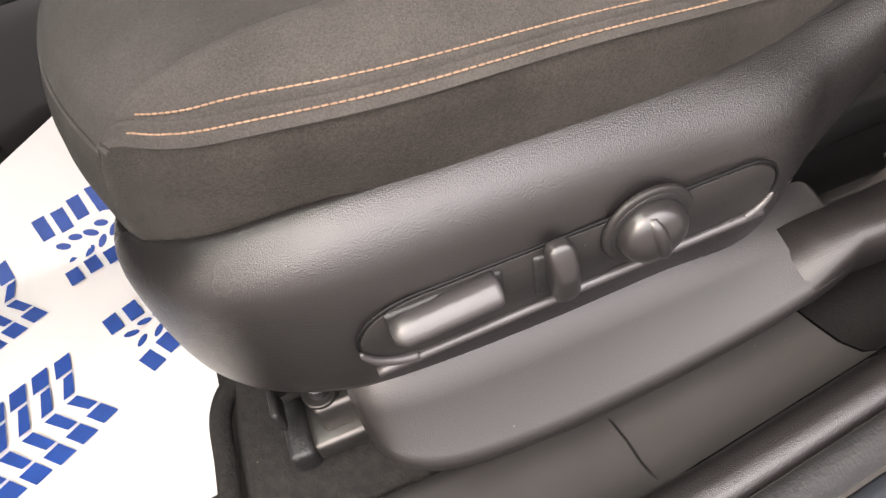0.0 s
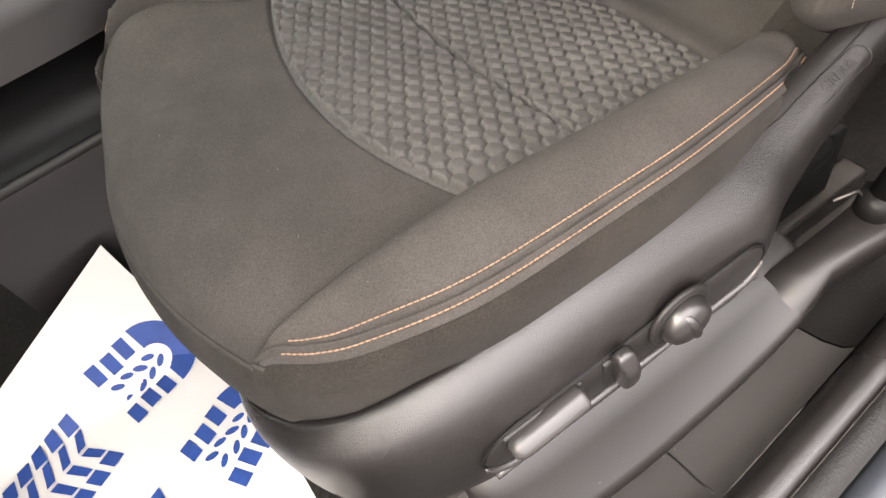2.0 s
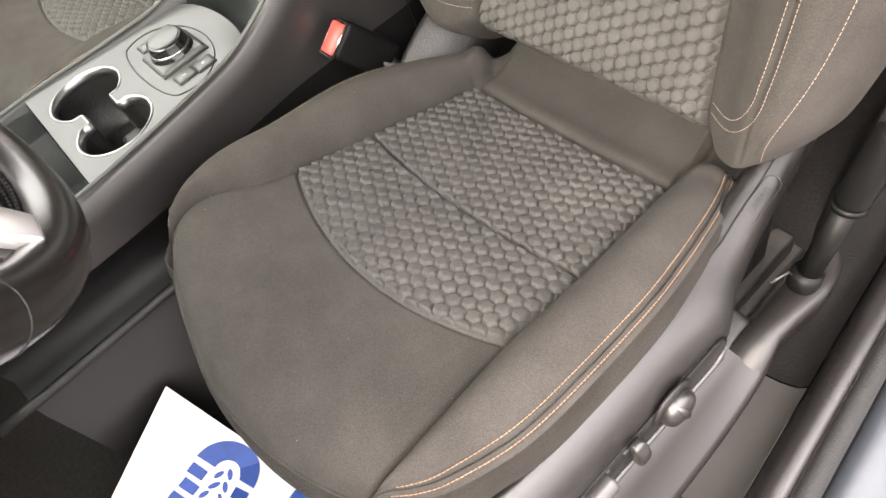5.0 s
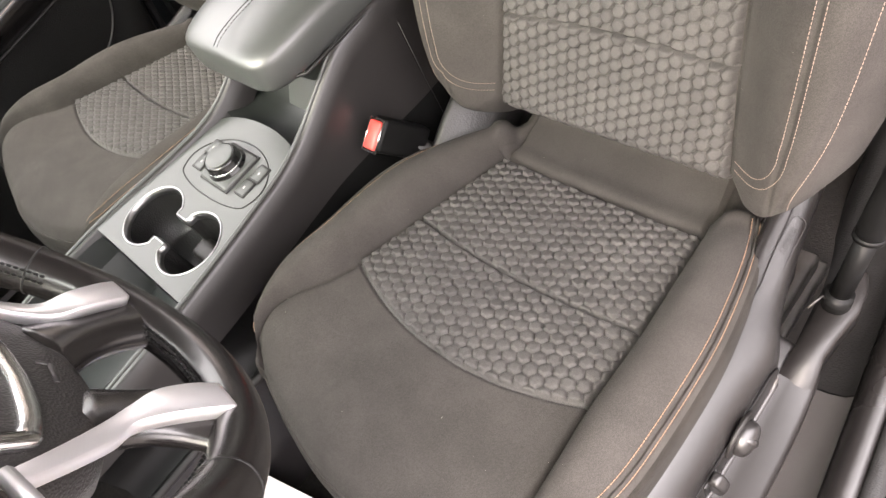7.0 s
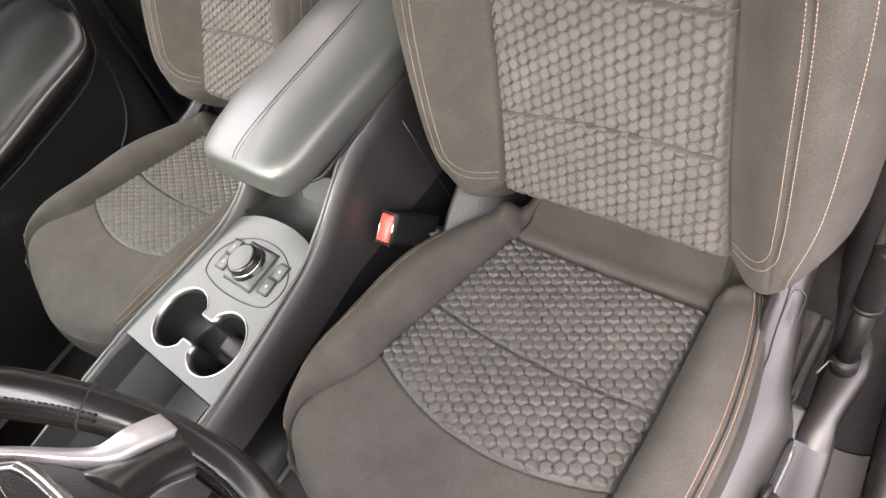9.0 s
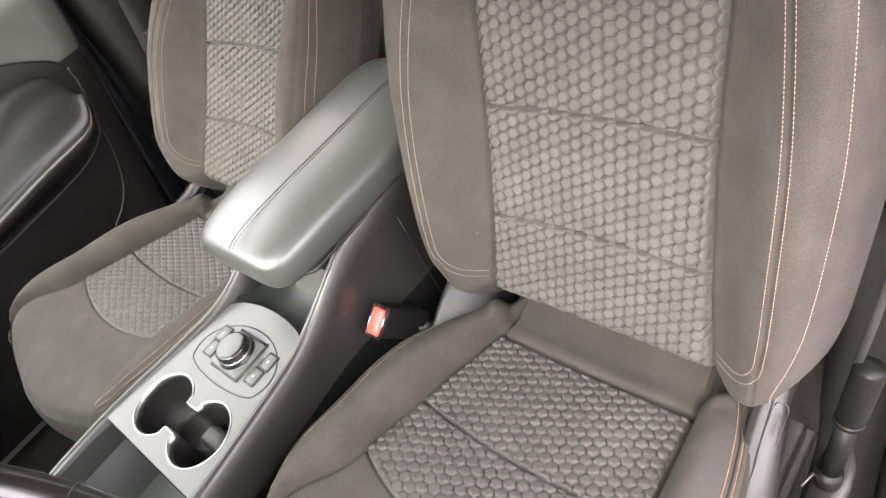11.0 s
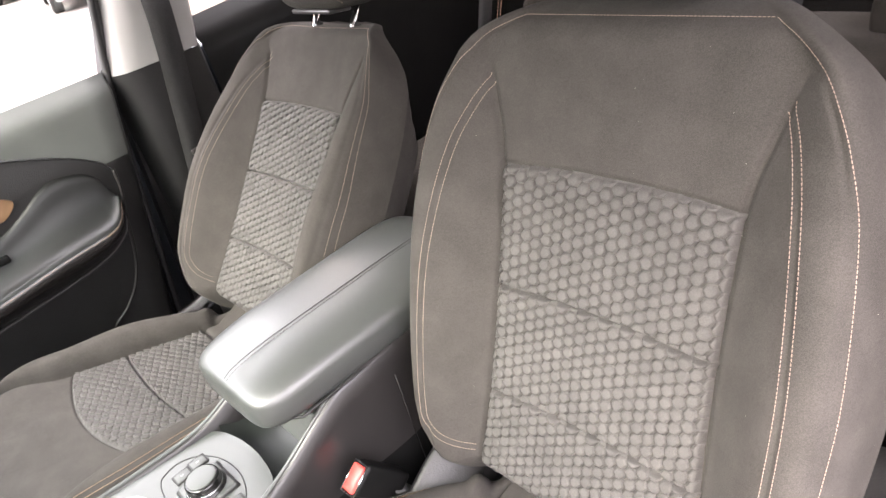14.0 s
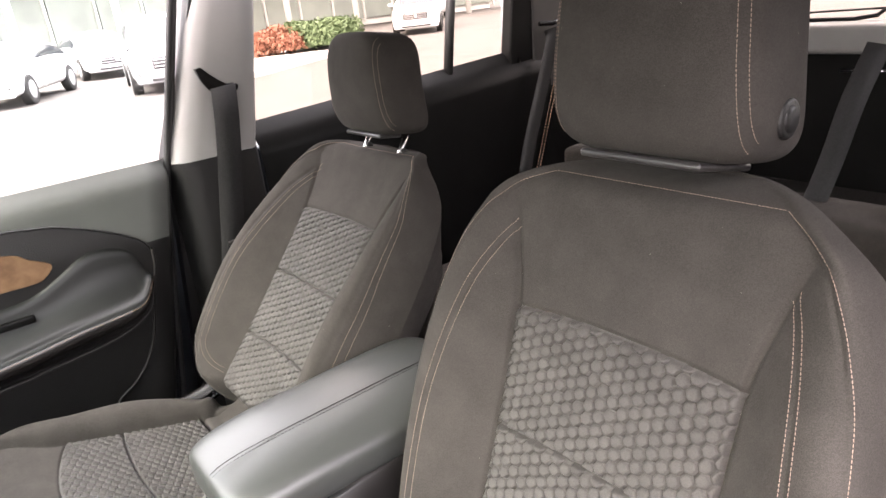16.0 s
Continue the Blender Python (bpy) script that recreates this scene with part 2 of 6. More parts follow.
def tube(path, r, sides=10, closed=False, caps=True):
    """A round bar along a list of points; r is one number or one for each point."""
    pts = [Vector(p) for p in path]
    n = len(pts)
    rs = [r] * n if isinstance(r, (int, float)) else list(r)
    bm = bmesh.new()
    rings = []
    side = None
    for i, p in enumerate(pts):
        a = pts[(i - 1) % n] if closed or i else pts[0]
        b = pts[(i + 1) % n] if closed or i < n - 1 else pts[-1]
        d = (b - a).normalized()
        if side is None:
            side = d.cross(Vector((0, 0, 1)))
            if side.length < 0.1:
                side = d.cross(Vector((1, 0, 0)))
        side = (side - d * side.dot(d)).normalized()
        up = d.cross(side)
        rings.append([bm.verts.new(p + rs[i] * (math.cos(2 * math.pi * k / sides) * side + math.sin(2 * math.pi * k / sides) * up)) for k in range(sides)])
    for i in range(n if closed else n - 1):
        q, w = rings[i], rings[(i + 1) % n]
        for k in range(sides):
            bm.faces.new((q[k], q[(k + 1) % sides], w[(k + 1) % sides], w[k]))
    if caps and not closed:
        bm.faces.new(rings[0][::-1])
        bm.faces.new(rings[-1])
    return bm


def loft(rings, closed_ring=True, caps=True):
    """A skin over rings of equally many points."""
    bm = bmesh.new()
    vs = [[bm.verts.new(p) for p in ring] for ring in rings]
    m = len(rings[0])
    for a, b in zip(vs, vs[1:]):
        for k in range(m if closed_ring else m - 1):
            bm.faces.new((a[k], a[(k + 1) % m], b[(k + 1) % m], b[k]))
    if caps and closed_ring:
        bm.faces.new(vs[0][::-1])
        bm.faces.new(vs[-1])
    return bm


def smooth_path(pts, n):
    """n points on a Catmull-Rom curve through pts."""
    P = np.array(pts, float)
    P = np.vstack([2 * P[0] - P[1], P, 2 * P[-1] - P[-2]])
    out = []
    for t in np.linspace(0, len(pts) - 1 - 1e-9, n):
        i = int(t)
        f = t - i
        a, b, c, d = P[i : i + 4]
        out.append(0.5 * (2 * b + (c - a) * f + (2 * a - 5 * b + 4 * c - d) * f * f + (3 * b - a - 3 * c + d) * f**3))
    return np.array(out)


def threads(points, normals, pitch=0.0036, length=0.0033, r=0.0005):
    """A seam of short thread stitches laid along points."""
    P = np.array(points, float)
    step = np.r_[0, np.cumsum(np.linalg.norm(np.diff(P, axis=0), axis=1))]
    N = np.array(normals, float)
    verts, faces = [], []
    for d in np.arange(pitch * 0.5, step[-1] - pitch * 0.4, pitch):
        p = np.array([np.interp(d, step, P[:, k]) for k in range(3)])
        q = np.array([np.interp(min(d + 0.002, step[-1]), step, P[:, k]) for k in range(3)])
        nn = np.array([np.interp(d, step, N[:, k]) for k in range(3)])
        nn /= np.linalg.norm(nn) + 1e-9
        t = (q - p) / (np.linalg.norm(q - p) + 1e-9)
        s = np.cross(t, nn)
        base = len(verts)
        for e, k in ((-0.5, 0.35), (-0.3, 1.0), (0.3, 1.0), (0.5, 0.35)):
            for a in range(6):
                c, w = math.cos(a * math.pi / 3), math.sin(a * math.pi / 3)
                verts.append(p + t * e * length + r * k * (c * s + w * nn) + nn * r * 0.55)
        for i in range(3):
            for a in range(6):
                faces.append((base + i * 6 + a, base + i * 6 + (a + 1) % 6, base + i * 6 + 6 + (a + 1) % 6, base + i * 6 + 6 + a))
        faces.append(tuple(base + a for a in range(5, -1, -1)))
        faces.append(tuple(base + 18 + a for a in range(6)))
    return mesh_of("stitching", verts, faces)


def sstep(a, b, x):
    t = np.clip((np.asarray(x, float) - a) / (b - a), 0, 1)
    return t * t * (3 - 2 * t)


def gauss(x, w):
    return np.exp(-((np.asarray(x, float) / w) ** 2))


COL, ROW = 0.0128, 0.0137


def honeycomb(x, y, overlap=0.0):
    """Height 0 to 1 of domed flat-topped hexagons in staggered columns."""
    x, y = np.asarray(x, float), np.asarray(y, float)
    best = np.full(x.shape, 9.0)
    lean = np.zeros(x.shape)
    c0 = np.round(x / COL)
    for dc in (-1, 0, 1):
        c = c0 + dc
        off = np.where(np.mod(c, 2) == 0, 0.0, 0.5)
        r = np.round(y / ROW - off)
        up = y - (r + off) * ROW
        dx, dy = np.abs(x - c * COL) * (0.866 * ROW / COL), np.abs(up)
        d = np.maximum(dy, 0.5 * dy + 0.866 * dx) / (ROW / 2)
        lean = np.where(d < best, up / ROW, lean)
        best = np.minimum(best, d)
    return (1 - 0.14 * best**2 - (0.86 - overlap * np.clip(2 * lean, 0, 1)) * sstep(0.74, 1.0, best)) * (0.8 - 0.5 * lean)


# ---- front seats ----
def curve(xs, ys):
    """A smooth function through knots."""
    P = smooth_path(list(zip(xs, ys)), 200)
    o = np.argsort(P[:, 0])
    return lambda v: np.interp(v, P[o, 0], P[o, 1])


c_hw = curve([-0.26, -0.238, -0.215, -0.19, -0.14, -0.075, 0.0, 0.06, 0.12, 0.17, 0.205], [0.162, 0.172, 0.193, 0.208, 0.224, 0.227, 0.224, 0.215, 0.201, 0.184, 0.17])
c_zl = curve([-0.26, -0.238, -0.19, -0.14, -0.075, 0.0, 0.06, 0.12, 0.17, 0.205], [0.378, 0.384, 0.392, 0.397, 0.394, 0.386, 0.374, 0.354, 0.331, 0.316])
c_zi = curve([-0.245, -0.238, -0.225, -0.2, -0.16, -0.093, 0.0, 0.07, 0.14, 0.205], [0.366, 0.377, 0.391, 0.399, 0.398, 0.386, 0.361, 0.344, 0.327, 0.312])
c_wi = curve([-0.26, -0.238, -0.2, -0.15, -0.095, 0.0, 0.14, 0.21], [0.15, 0.159, 0.165, 0.163, 0.157, 0.15, 0.134, 0.126])
c_bulge = curve([-0.25, -0.2, -0.1, 0.05, 0.15, 0.21], [0.004, 0.016, 0.028, 0.029, 0.02, 0.01])


def cushion_point(a, y0):
    """A place on the cushion's top; a runs across from -1 to 1, y0 from rear to front."""
    a, y0 = np.broadcast_arrays(np.asarray(a, float), np.asarray(y0, float))
    wi, hw = c_wi(y0), c_hw(y0) + 0.007 * (a < 0) * sstep(-0.22, -0.1, y0) * sstep(0.16, 0.06, y0)
    wi = wi + 0.02 * (a < 0) * sstep(-0.11, -0.2, y0) * sstep(-0.245, -0.225, y0)
    b = np.abs(a)
    f = np.clip((b - 0.6) / 0.4, 0, 1)
    ax = np.where(b <= 0.6, b / 0.6 * wi, wi + f * (hw - wi))
    x = np.sign(a) * ax
    bow = 0.045 * sstep(0.05, 0.238, -y0)
    y = y0 - bow * (1 - np.clip(ax / 0.172, 0, 1.0) ** 2)
    zi = c_zi(y0)
    z_in = zi - 0.005 * (1 - np.clip(ax / wi, 0, 1) ** 2) * sstep(-0.2, -0.1, y0)
    z_out = zi + (c_zl(y0) - zi) * f + (c_bulge(y0) + 0.006 * (a < 0) * sstep(-0.2, -0.1, y0)) * np.sin(math.pi * f**0.66)
    # the bolster ends in a rounded pocket behind the quilt
    rear_end = y0 - 0.149 - 0.03 * np.sin(math.pi / 2 * np.clip(f * 1.4, 0, 1))
    z_out = z_out - (0.03 + 0.02 * f) * (1 - 0.5 * (a < 0)) * sstep(0.0, 0.014, rear_end) + 0.006 * gauss(rear_end + 0.008, 0.01) * sstep(0.1, 0.3, f)
    z = np.where(b <= 0.6, z_in, z_out)
    arc = -0.125 + 0.032 * (x / 0.15) ** 2
    cross = -0.011 * (1 - (x / 0.15) ** 2)
    rear = 0.139
    inside = np.minimum(np.minimum(y - arc, rear - y), wi - ax)
    z = z + 0.045 * sstep(0.15, 0.26, y0) * (1 - f)
    # seams and puffed panels
    z = z - 0.008 * gauss(ax - wi, 0.003) * sstep(-0.242, -0.23, y0) * sstep(0.19, 0.15, y0)
    span = (ax < wi + 0.004)
    z = z - span * (0.0032 * gauss(y - arc, 0.002) + 0.0038 * gauss(y - cross, 0.0017) + 0.0075 * gauss(y - rear - 0.001, 0.0036) - 0.004 * gauss(y - rear - 0.016, 0.012))
    z = z + 0.002 * sstep(0.0, 0.03, inside)
    z = z + 0.0068 * honeycomb(x, y, 0.3) * sstep(0.0008, 0.005, inside) * sstep(0.0008, 0.003, np.abs(y - cross))
    # folds beside the two stitched lines
    out = hw - ax
    z = z - 0.0034 * gauss(out - 0.0095, 0.0013) - 0.002 * gauss(out - 0.0135, 0.0012) - 0.0016 * gauss(out - 0.0055, 0.0012) + 0.0012 * gauss(out - 0.0075, 0.001)
    z = z + 0.016 * sstep(0.07, 0.17, -x) * sstep(-0.06, -0.2, y0)
    # slack in the cloth
    z = z + (inside < 0) * 0.0016 * np.sin(31 * x + 17 * y) * np.sin(23 * y - 11 * x) * sstep(0, 0.05, -inside)
    return x, y, z, inside, y - cross


def split_grid(X, Y, Z, key):
    """Meshes of a grid's faces, sorted by the key of each face."""
    n, m = X.shape
    V = np.stack([X, Y, Z], -1).reshape(-1, 3)
    F = np.array(grid_faces(n, m))
    kf = key[:-1, :-1].reshape(-1)
    out = {}
    for k in np.unique(kf):
        fs = F[kf == k]
        used, inv = np.unique(fs, return_inverse=True)
        out[int(k)] = mesh_of("panel", V[used], inv.reshape(fs.shape))
    return out


HINGE_Y, HINGE_Z = 0.14, 0.30
c_bw = curve([0.06, 0.09, 0.11, 0.13, 0.16, 0.2, 0.33, 0.45, 0.54, 0.59, 0.615, 0.635, 0.65, 0.66, 0.665, 0.668], [0.19, 0.214, 0.226, 0.236, 0.243, 0.248, 0.254, 0.25, 0.233, 0.205, 0.185, 0.16, 0.131, 0.1, 0.078, 0.05])
c_bi = curve([0.0, 0.1, 0.21, 0.35, 0.49, 0.56, 0.63, 0.68], [0.148, 0.143, 0.133, 0.1285, 0.131, 0.146, 0.166, 0.175])
c_bb = curve([0.06, 0.1, 0.115, 0.14, 0.18, 0.3, 0.45, 0.55, 0.63, 0.67], [0.012, 0.03, 0.036, 0.044, 0.05, 0.055, 0.048, 0.03, 0.01, 0.0])

c_st = curve([0.06, 0.13, 0.2, 0.33, 0.42, 0.5, 0.55, 0.58], [0.189, 0.193, 0.199, 0.198, 0.19, 0.176, 0.16, 0.145])
c_so = curve([0.06, 0.12, 0.2, 0.33, 0.42, 0.5, 0.55, 0.585, 0.605, 0.625, 0.641], [0.2, 0.212, 0.23, 0.236, 0.232, 0.221, 0.2055, 0.188, 0.1735, 0.1515, 0.123])


def back_local(a, s, puff=1.0):
    """Across x and forward n of the backrest's front at the height s along it; a from -1 to 1."""
    a, s = np.broadcast_arrays(np.asarray(a, float), np.asarray(s, float))
    hw = c_bw(s)
    wi = np.minimum(c_bi(s), 0.82 * hw)
    b = np.abs(a)
    f = np.clip((b - 0.55) / 0.45, 0, 1)
    ax = np.where(b <= 0.55, b / 0.55 * wi, wi + (hw - wi) * (1 - (1 - f) ** 1.15))
    x = np.sign(a) * ax
    bump = c_bb(s) * (1 + (puff - 1) * sstep(0.55, 0.3, s))
    up = np.sin(np.clip(f / 0.62, 0, 1) * math.pi / 2) ** 1.4
    down = np.clip((f - 0.62) / 0.38, 0, 1)
    n = bump * up - (bump + 0.045 * (1 - 0.85 * sstep(0.57, 0.66, s))) * down**2.4
    n = n - 0.006 * (1 - np.clip(ax / wi, 0, 1) ** 2) * sstep(0.05, 0.2, s)
    n = n - 0.11 * np.clip((s - 0.615) / 0.05, 0, 1) ** 2.2 * 0.6
    n = n - 0.085 * np.clip((0.108 - 0.014 * sstep(0, 0.35, f) + 0.016 * sstep(0.55, 1, f) - s) / 0.046, 0, 1) ** 1.9
    top = 0.488 + 0.006 * (1 - (x / 0.13) ** 2)
    inside = np.minimum(np.minimum(s - 0.088, top - s), wi - ax)
    n = n - 0.005 * gauss(ax - wi, 0.004) * sstep(0.6, 0.57, s)
    lines = 0
    for ls in (0.212, 0.349):
        lines = lines + gauss(s - ls - 0.004 * (1 - (x / 0.13) ** 2), 0.0021)
    span = ax < wi + 0.003
    n = n - span * (0.0045 * lines + 0.003 * gauss(s - top, 0.0035))
    n = n + 0.003 * sstep(0.0, 0.025, inside)
    n = n + 0.0068 * honeycomb(x, s) * sstep(0.0, 0.0025, inside) * np.clip(1.2 - 1.5 * lines, 0, 1)
    n = n - 0.0022 * gauss(s - 0.641, 0.004) * sstep(0.14, 0.12, ax)
    n = n - 0.0024 * gauss(ax - c_st(s) - 0.0042, 0.0022) * sstep(0.6, 0.57, s) * sstep(0.08, 0.12, s) - 0.0022 * gauss(ax - c_so(s) + 0.005, 0.0022) * sstep(0.645, 0.62, s) + (inside < 0) * 0.001 * np.sin(40 * x + 9 * s) * np.sin(21 * s)
    return x, n, inside, s


def stitch_line(fn, params):
    """Points and normals along a line of parameters on a surface function."""
    P, N = [], []
    for a, t in params:
        p = np.array(fn(a, t))
        da = np.array(fn(a + 0.004, t)) - np.array(fn(a - 0.004, t))
        dt = np.array(fn(a, t + 0.001)) - np.array(fn(a, t - 0.001))
        nn = np.cross(da, dt)
        P.append(p)
        N.append(nn / (np.linalg.norm(nn) + 1e-12))
    return P, N


def up_facing(N, want):
    return [n if np.dot(n, want) > 0 else -n for n in N]


def superbox(cx, cy, cz, rx, ry, rz, e=0.35, e2=0.4, nu=40, nv=24, warp=None):
    """A pillow-shaped closed form."""
    def pw(v, p):
        return np.sign(v) * np.abs(v) ** p
    verts, faces = [], []
    for i in range(nv + 1):
        t = -math.pi / 2 + math.pi * i / nv
        for j in range(nu):
            p = 2 * math.pi * j / nu
            q = [rx * pw(math.cos(t), e2) * pw(math.cos(p), e), ry * pw(math.cos(t), e2) * pw(math.sin(p), e), rz * pw(math.sin(t), e2)]
            q = warp(*q) if warp else q
            verts.append((cx + q[0], cy + q[1], cz + q[2]))
    for i in range(nv):
        for j in range(nu):
            k = (j + 1) % nu
            faces.append((i * nu + j, i * nu + k, (i + 1) * nu + k, (i + 1) * nu + j))
    bm = bmesh.new()
    vs = [bm.verts.new(v) for v in verts]
    for fc in faces:
        bm.faces.new([vs[k] for k in fc])
    bmesh.ops.remove_doubles(bm, verts=bm.verts, dist=0.0002)
    return bm


def make_seat(root, recline, side, powered, head_up=0.0, nod=0.0, lift=0.0, puff=1.0):
    """A front seat in its own coordinates. side: 1 where its door is towards +x."""
    ca, sa = math.cos(radians(recline)), math.sin(radians(recline))

    def add(name, me, material, parent=root, label=""):
        ob = put(name, me, material, parent, label) if isinstance(me, bpy.types.Mesh) else part(name, me, material, parent, label)
        if parent is root:
            ob.location = (0, 0, -0.1)
        return ob

    def B(x, s, n):
        return x, HINGE_Y + sa * s - ca * n, HINGE_Z + ca * s + sa * n + lift * (0.4 + s)

    # cushion
    ys = np.r_[np.arange(0.268, 0.142, -0.004), np.arange(0.142, -0.135, -0.00115), np.arange(-0.135, -0.225, -0.005), np.linspace(-0.225, -0.241, 9)]
    fl = 0.6 + 0.4 * (1 - (1 - np.linspace(0, 1, 84)) ** 1.5)
    aa = np.r_[-fl[::-1][:-1], np.linspace(-0.6, 0.6, 256), fl[1:]]
    A, Y0 = np.meshgrid(aa, ys)
    X, Y, Z, ins, cr = cushion_point(A, Y0)
    key = np.where(ins > 0, np.where(cr > 0, 2, 1), 0)
    ms = split_grid(X, Y, Z, key)
    cushion = add("cushion", ms[0], FABRIC)
    add("quilted_panel", ms[1], QUILT, cushion, "grey honeycomb-quilted fabric panel")
    add("quilted_panel", ms[2], QUILT, cushion, "grey honeycomb-quilted fabric panel")
    # cloth border round the sides and the front
    edge = [(X[i, -1], Y[i, -1], Z[i, -1]) for i in range(0, len(ys), 4)]
    edge += [(X[-1, j], Y[-1, j], Z[-1, j]) for j in range(len(aa) - 1, -1, -3)]
    edge += [(X[i, 0], Y[i, 0], Z[i, 0]) for i in range(len(ys) - 1, -1, -4)]
    E = np.array(edge)
    T = np.gradient(E[:, :2], axis=0)
    for _ in range(6):
        T = np.vstack([T[:1], (T[:-2] + 2 * T[1:-1] + T[2:]) / 4, T[-1:]])
    T /= np.linalg.norm(T, axis=1)[:, None] + 1e-9
    out = np.stack([-T[:, 1], T[:, 0]], 1)
    if (out[0] @ np.array([1, 0])) < 0:
        out = -out
    rows = [E]
    sunk = sstep(-0.17, -0.23, E[:, 1])
    for d, dz in ((-0.0012, -0.002), (0.0018, -0.004), (0.0035, -0.011), (0.0042, -0.022), (0.0035, -0.036), (0.001, -0.052), (-0.006, -0.075), (-0.016, -0.1), (-0.03, -0.13), (-0.05, -0.155)):
        R = E.copy()
        R[:, :2] += out * (d + 0.75 * sunk * max(0, -d) + 0.012 * sunk * math.sin(math.pi * min(1, -dz / 0.13)))[:, None]
        R[:, 2] += dz
        rows.append(R)
    R = np.array(rows)
    add("cushion_border", mesh_of("border", R.reshape(-1, 3), grid_faces(R.shape[0], R.shape[1])), TWILL, cushion, "dark twill cloth side of the cushion")
    fc = lambda a, t: [float(v) for v in cushion_point(a, t)[:3]]
    for sgn in (1, -1):
        for inset in ((0.0135, 0.0055) if powered or sgn < 0 else (0.026, 0.018)):
            pr = []
            for t in np.arange(0.172, -0.2325 + (0.008 if inset > 0.01 else 0), -0.004):
                w0, w1 = float(c_wi(t)), float(c_hw(t))
                pr.append((sgn * (0.6 + 0.4 * (w1 - inset * (1 - 0.2 * float(sstep(-0.13, -0.22, t))) - w0) / (w1 - w0)), t))
            P, N = stitch_line(fc, pr)
            add("stitching", threads(P, up_facing(N, (0.2 * sgn, 0, 1))), THREAD, cushion, "row of orange thread")
    # piping seam along the cushion's front
    P = [R[1][i] + (0, -0.001, -0.001) for i in range(len(E)) if E[i, 1] < -0.236]
    add("front_seam", tube(P, 0.0016, 6), FABRIC, cushion)

    # backrest
    ss = np.r_[np.arange(0.06, 0.085, 0.004), np.arange(0.085, 0.5, 0.00115), np.arange(0.5, 0.61, 0.005), np.linspace(0.612, 0.668, 20)]
    aa = np.r_[np.linspace(-1, -0.55, 84)[:-1], np.linspace(-0.55, 0.55, 226), np.linspace(0.55, 1, 84)[1:]]
    A, S = np.meshgrid(aa, ss)
    x, n, ins, s = back_local(A, S, puff)
    X, Y, Z = B(x, S, n)
    key = np.where(ins > 0, 1, 0)
    key = np.where((ins > 0) & (S > 0.214), 2, key)
    key = np.where((ins > 0) & (S > 0.351), 3, key)
    ms = split_grid(X, Y, Z, key)
    back = add("backrest", ms[0], FABRIC)
    for k in (1, 2, 3):
        add("quilted_panel", ms[k], QUILT, back, "grey honeycomb-quilted fabric panel")
    # sides and rear of the backrest
    rim = [(x[i, -1], S[i, -1], n[i, -1]) for i in range(0, len(ss), 4)] + [(x[-1, j], S[-1, j], n[-1, j]) for j in range(len(aa) - 1, -1, -4)] + [(x[i, 0], S[i, 0], n[i, 0]) for i in range(len(ss) - 1, -1, -4)]
    Q = np.array(rim)
    rows = []
    for g, dn, drop in ((1.0, 0, 0), (0.99, -0.01, 0.002), (0.965, -0.026, 0.008), (0.925, -0.048, 0.02), (0.87, -0.07, 0.036), (0.78, -0.088, 0.05), (0.6, -0.098, 0.05), (0.0, -0.1, 0.05)):
        W = Q.copy()
        deep = min(1, -dn / 0.07)
        upper = sstep(0.48, 0.668, Q[:, 1])
        W[:, 0] *= g * (1 - 0.26 * deep * upper)
        W[:, 1] = 0.33 + (W[:, 1] - 0.33) * g - (drop + 0.075 * deep * sstep(0.05, 0.18, abs(Q[:, 0]))) * upper
        W[:, 2] = np.maximum(W[:, 2] + dn, -0.122) if dn > -0.09 else -0.124
        rows.append(np.stack(B(W[:, 0], W[:, 1], W[:, 2]), 1))
    W = np.array(rows)
    add("backrest_side", mesh_of("side", W.reshape(-1, 3), grid_faces(W.shape[0], W.shape[1])), FABRIC, back)
    def fb(a, t):
        xx, nn, _, _ = back_local(a, t, puff)
        return [float(v) for v in B(float(xx), t, float(nn))]
    face = (0, -ca, sa)


    def a_of(x, t):
        w1 = float(c_bw(t))
        w0 = min(float(c_bi(t)), 0.82 * w1)
        if x <= w0:
            return 0.55 * x / w0
        return 0.55 + 0.45 * (1 - max(0.0, 1 - (x - w0) / (w1 - w0)) ** (1 / 1.15))

    for sgn in (1, -1):
        for off, foot in ((0.0, 0.123), (0.0085, 0.114)) if powered or sgn == side else ():
            # two lines down the bolster, turning in to the quilt at the foot
            shift = -0.012 if not powered and sgn == side else 0.0
            xt = [(float(c_st(t)) + off + shift, t) for t in np.arange(0.574 + off, 0.17, -0.004)]
            x1 = xt[-1][0]
            for k in range(1, 22):
                q = k / 21 * math.pi / 2
                xt.append((0.148 + (x1 - 0.148) * math.cos(q) ** 0.8, foot + (0.17 - foot) * (1 - math.sin(q))))
            P, N = stitch_line(fb, [(sgn * a_of(px, t), t) for px, t in xt])
            add("stitching", threads(P, up_facing(N, face), 0.0036, 0.0028, 0.00036), LIT_THREAD, back, "row of orange thread, paler for the light on it")
    pr = [(sgn_a * a_of(0.123, 0.641), 0.641) for sgn_a in np.linspace(-1, 1, 46)]
    P, N = stitch_line(fb, pr)
    add("stitching", threads(P, up_facing(N, face), 0.0036, 0.0028, 0.00036), LIT_THREAD, back, "row of orange thread, paler for the light on it")
    for sgn in (1, -1):
        for off in ((0.0,) if powered or sgn == side else (-0.006, -0.002)):
            P, N = stitch_line(fb, [(sgn * a_of(float(c_so(t)) - off, t), t) for t in np.arange(0.641, 0.098, -0.004)])
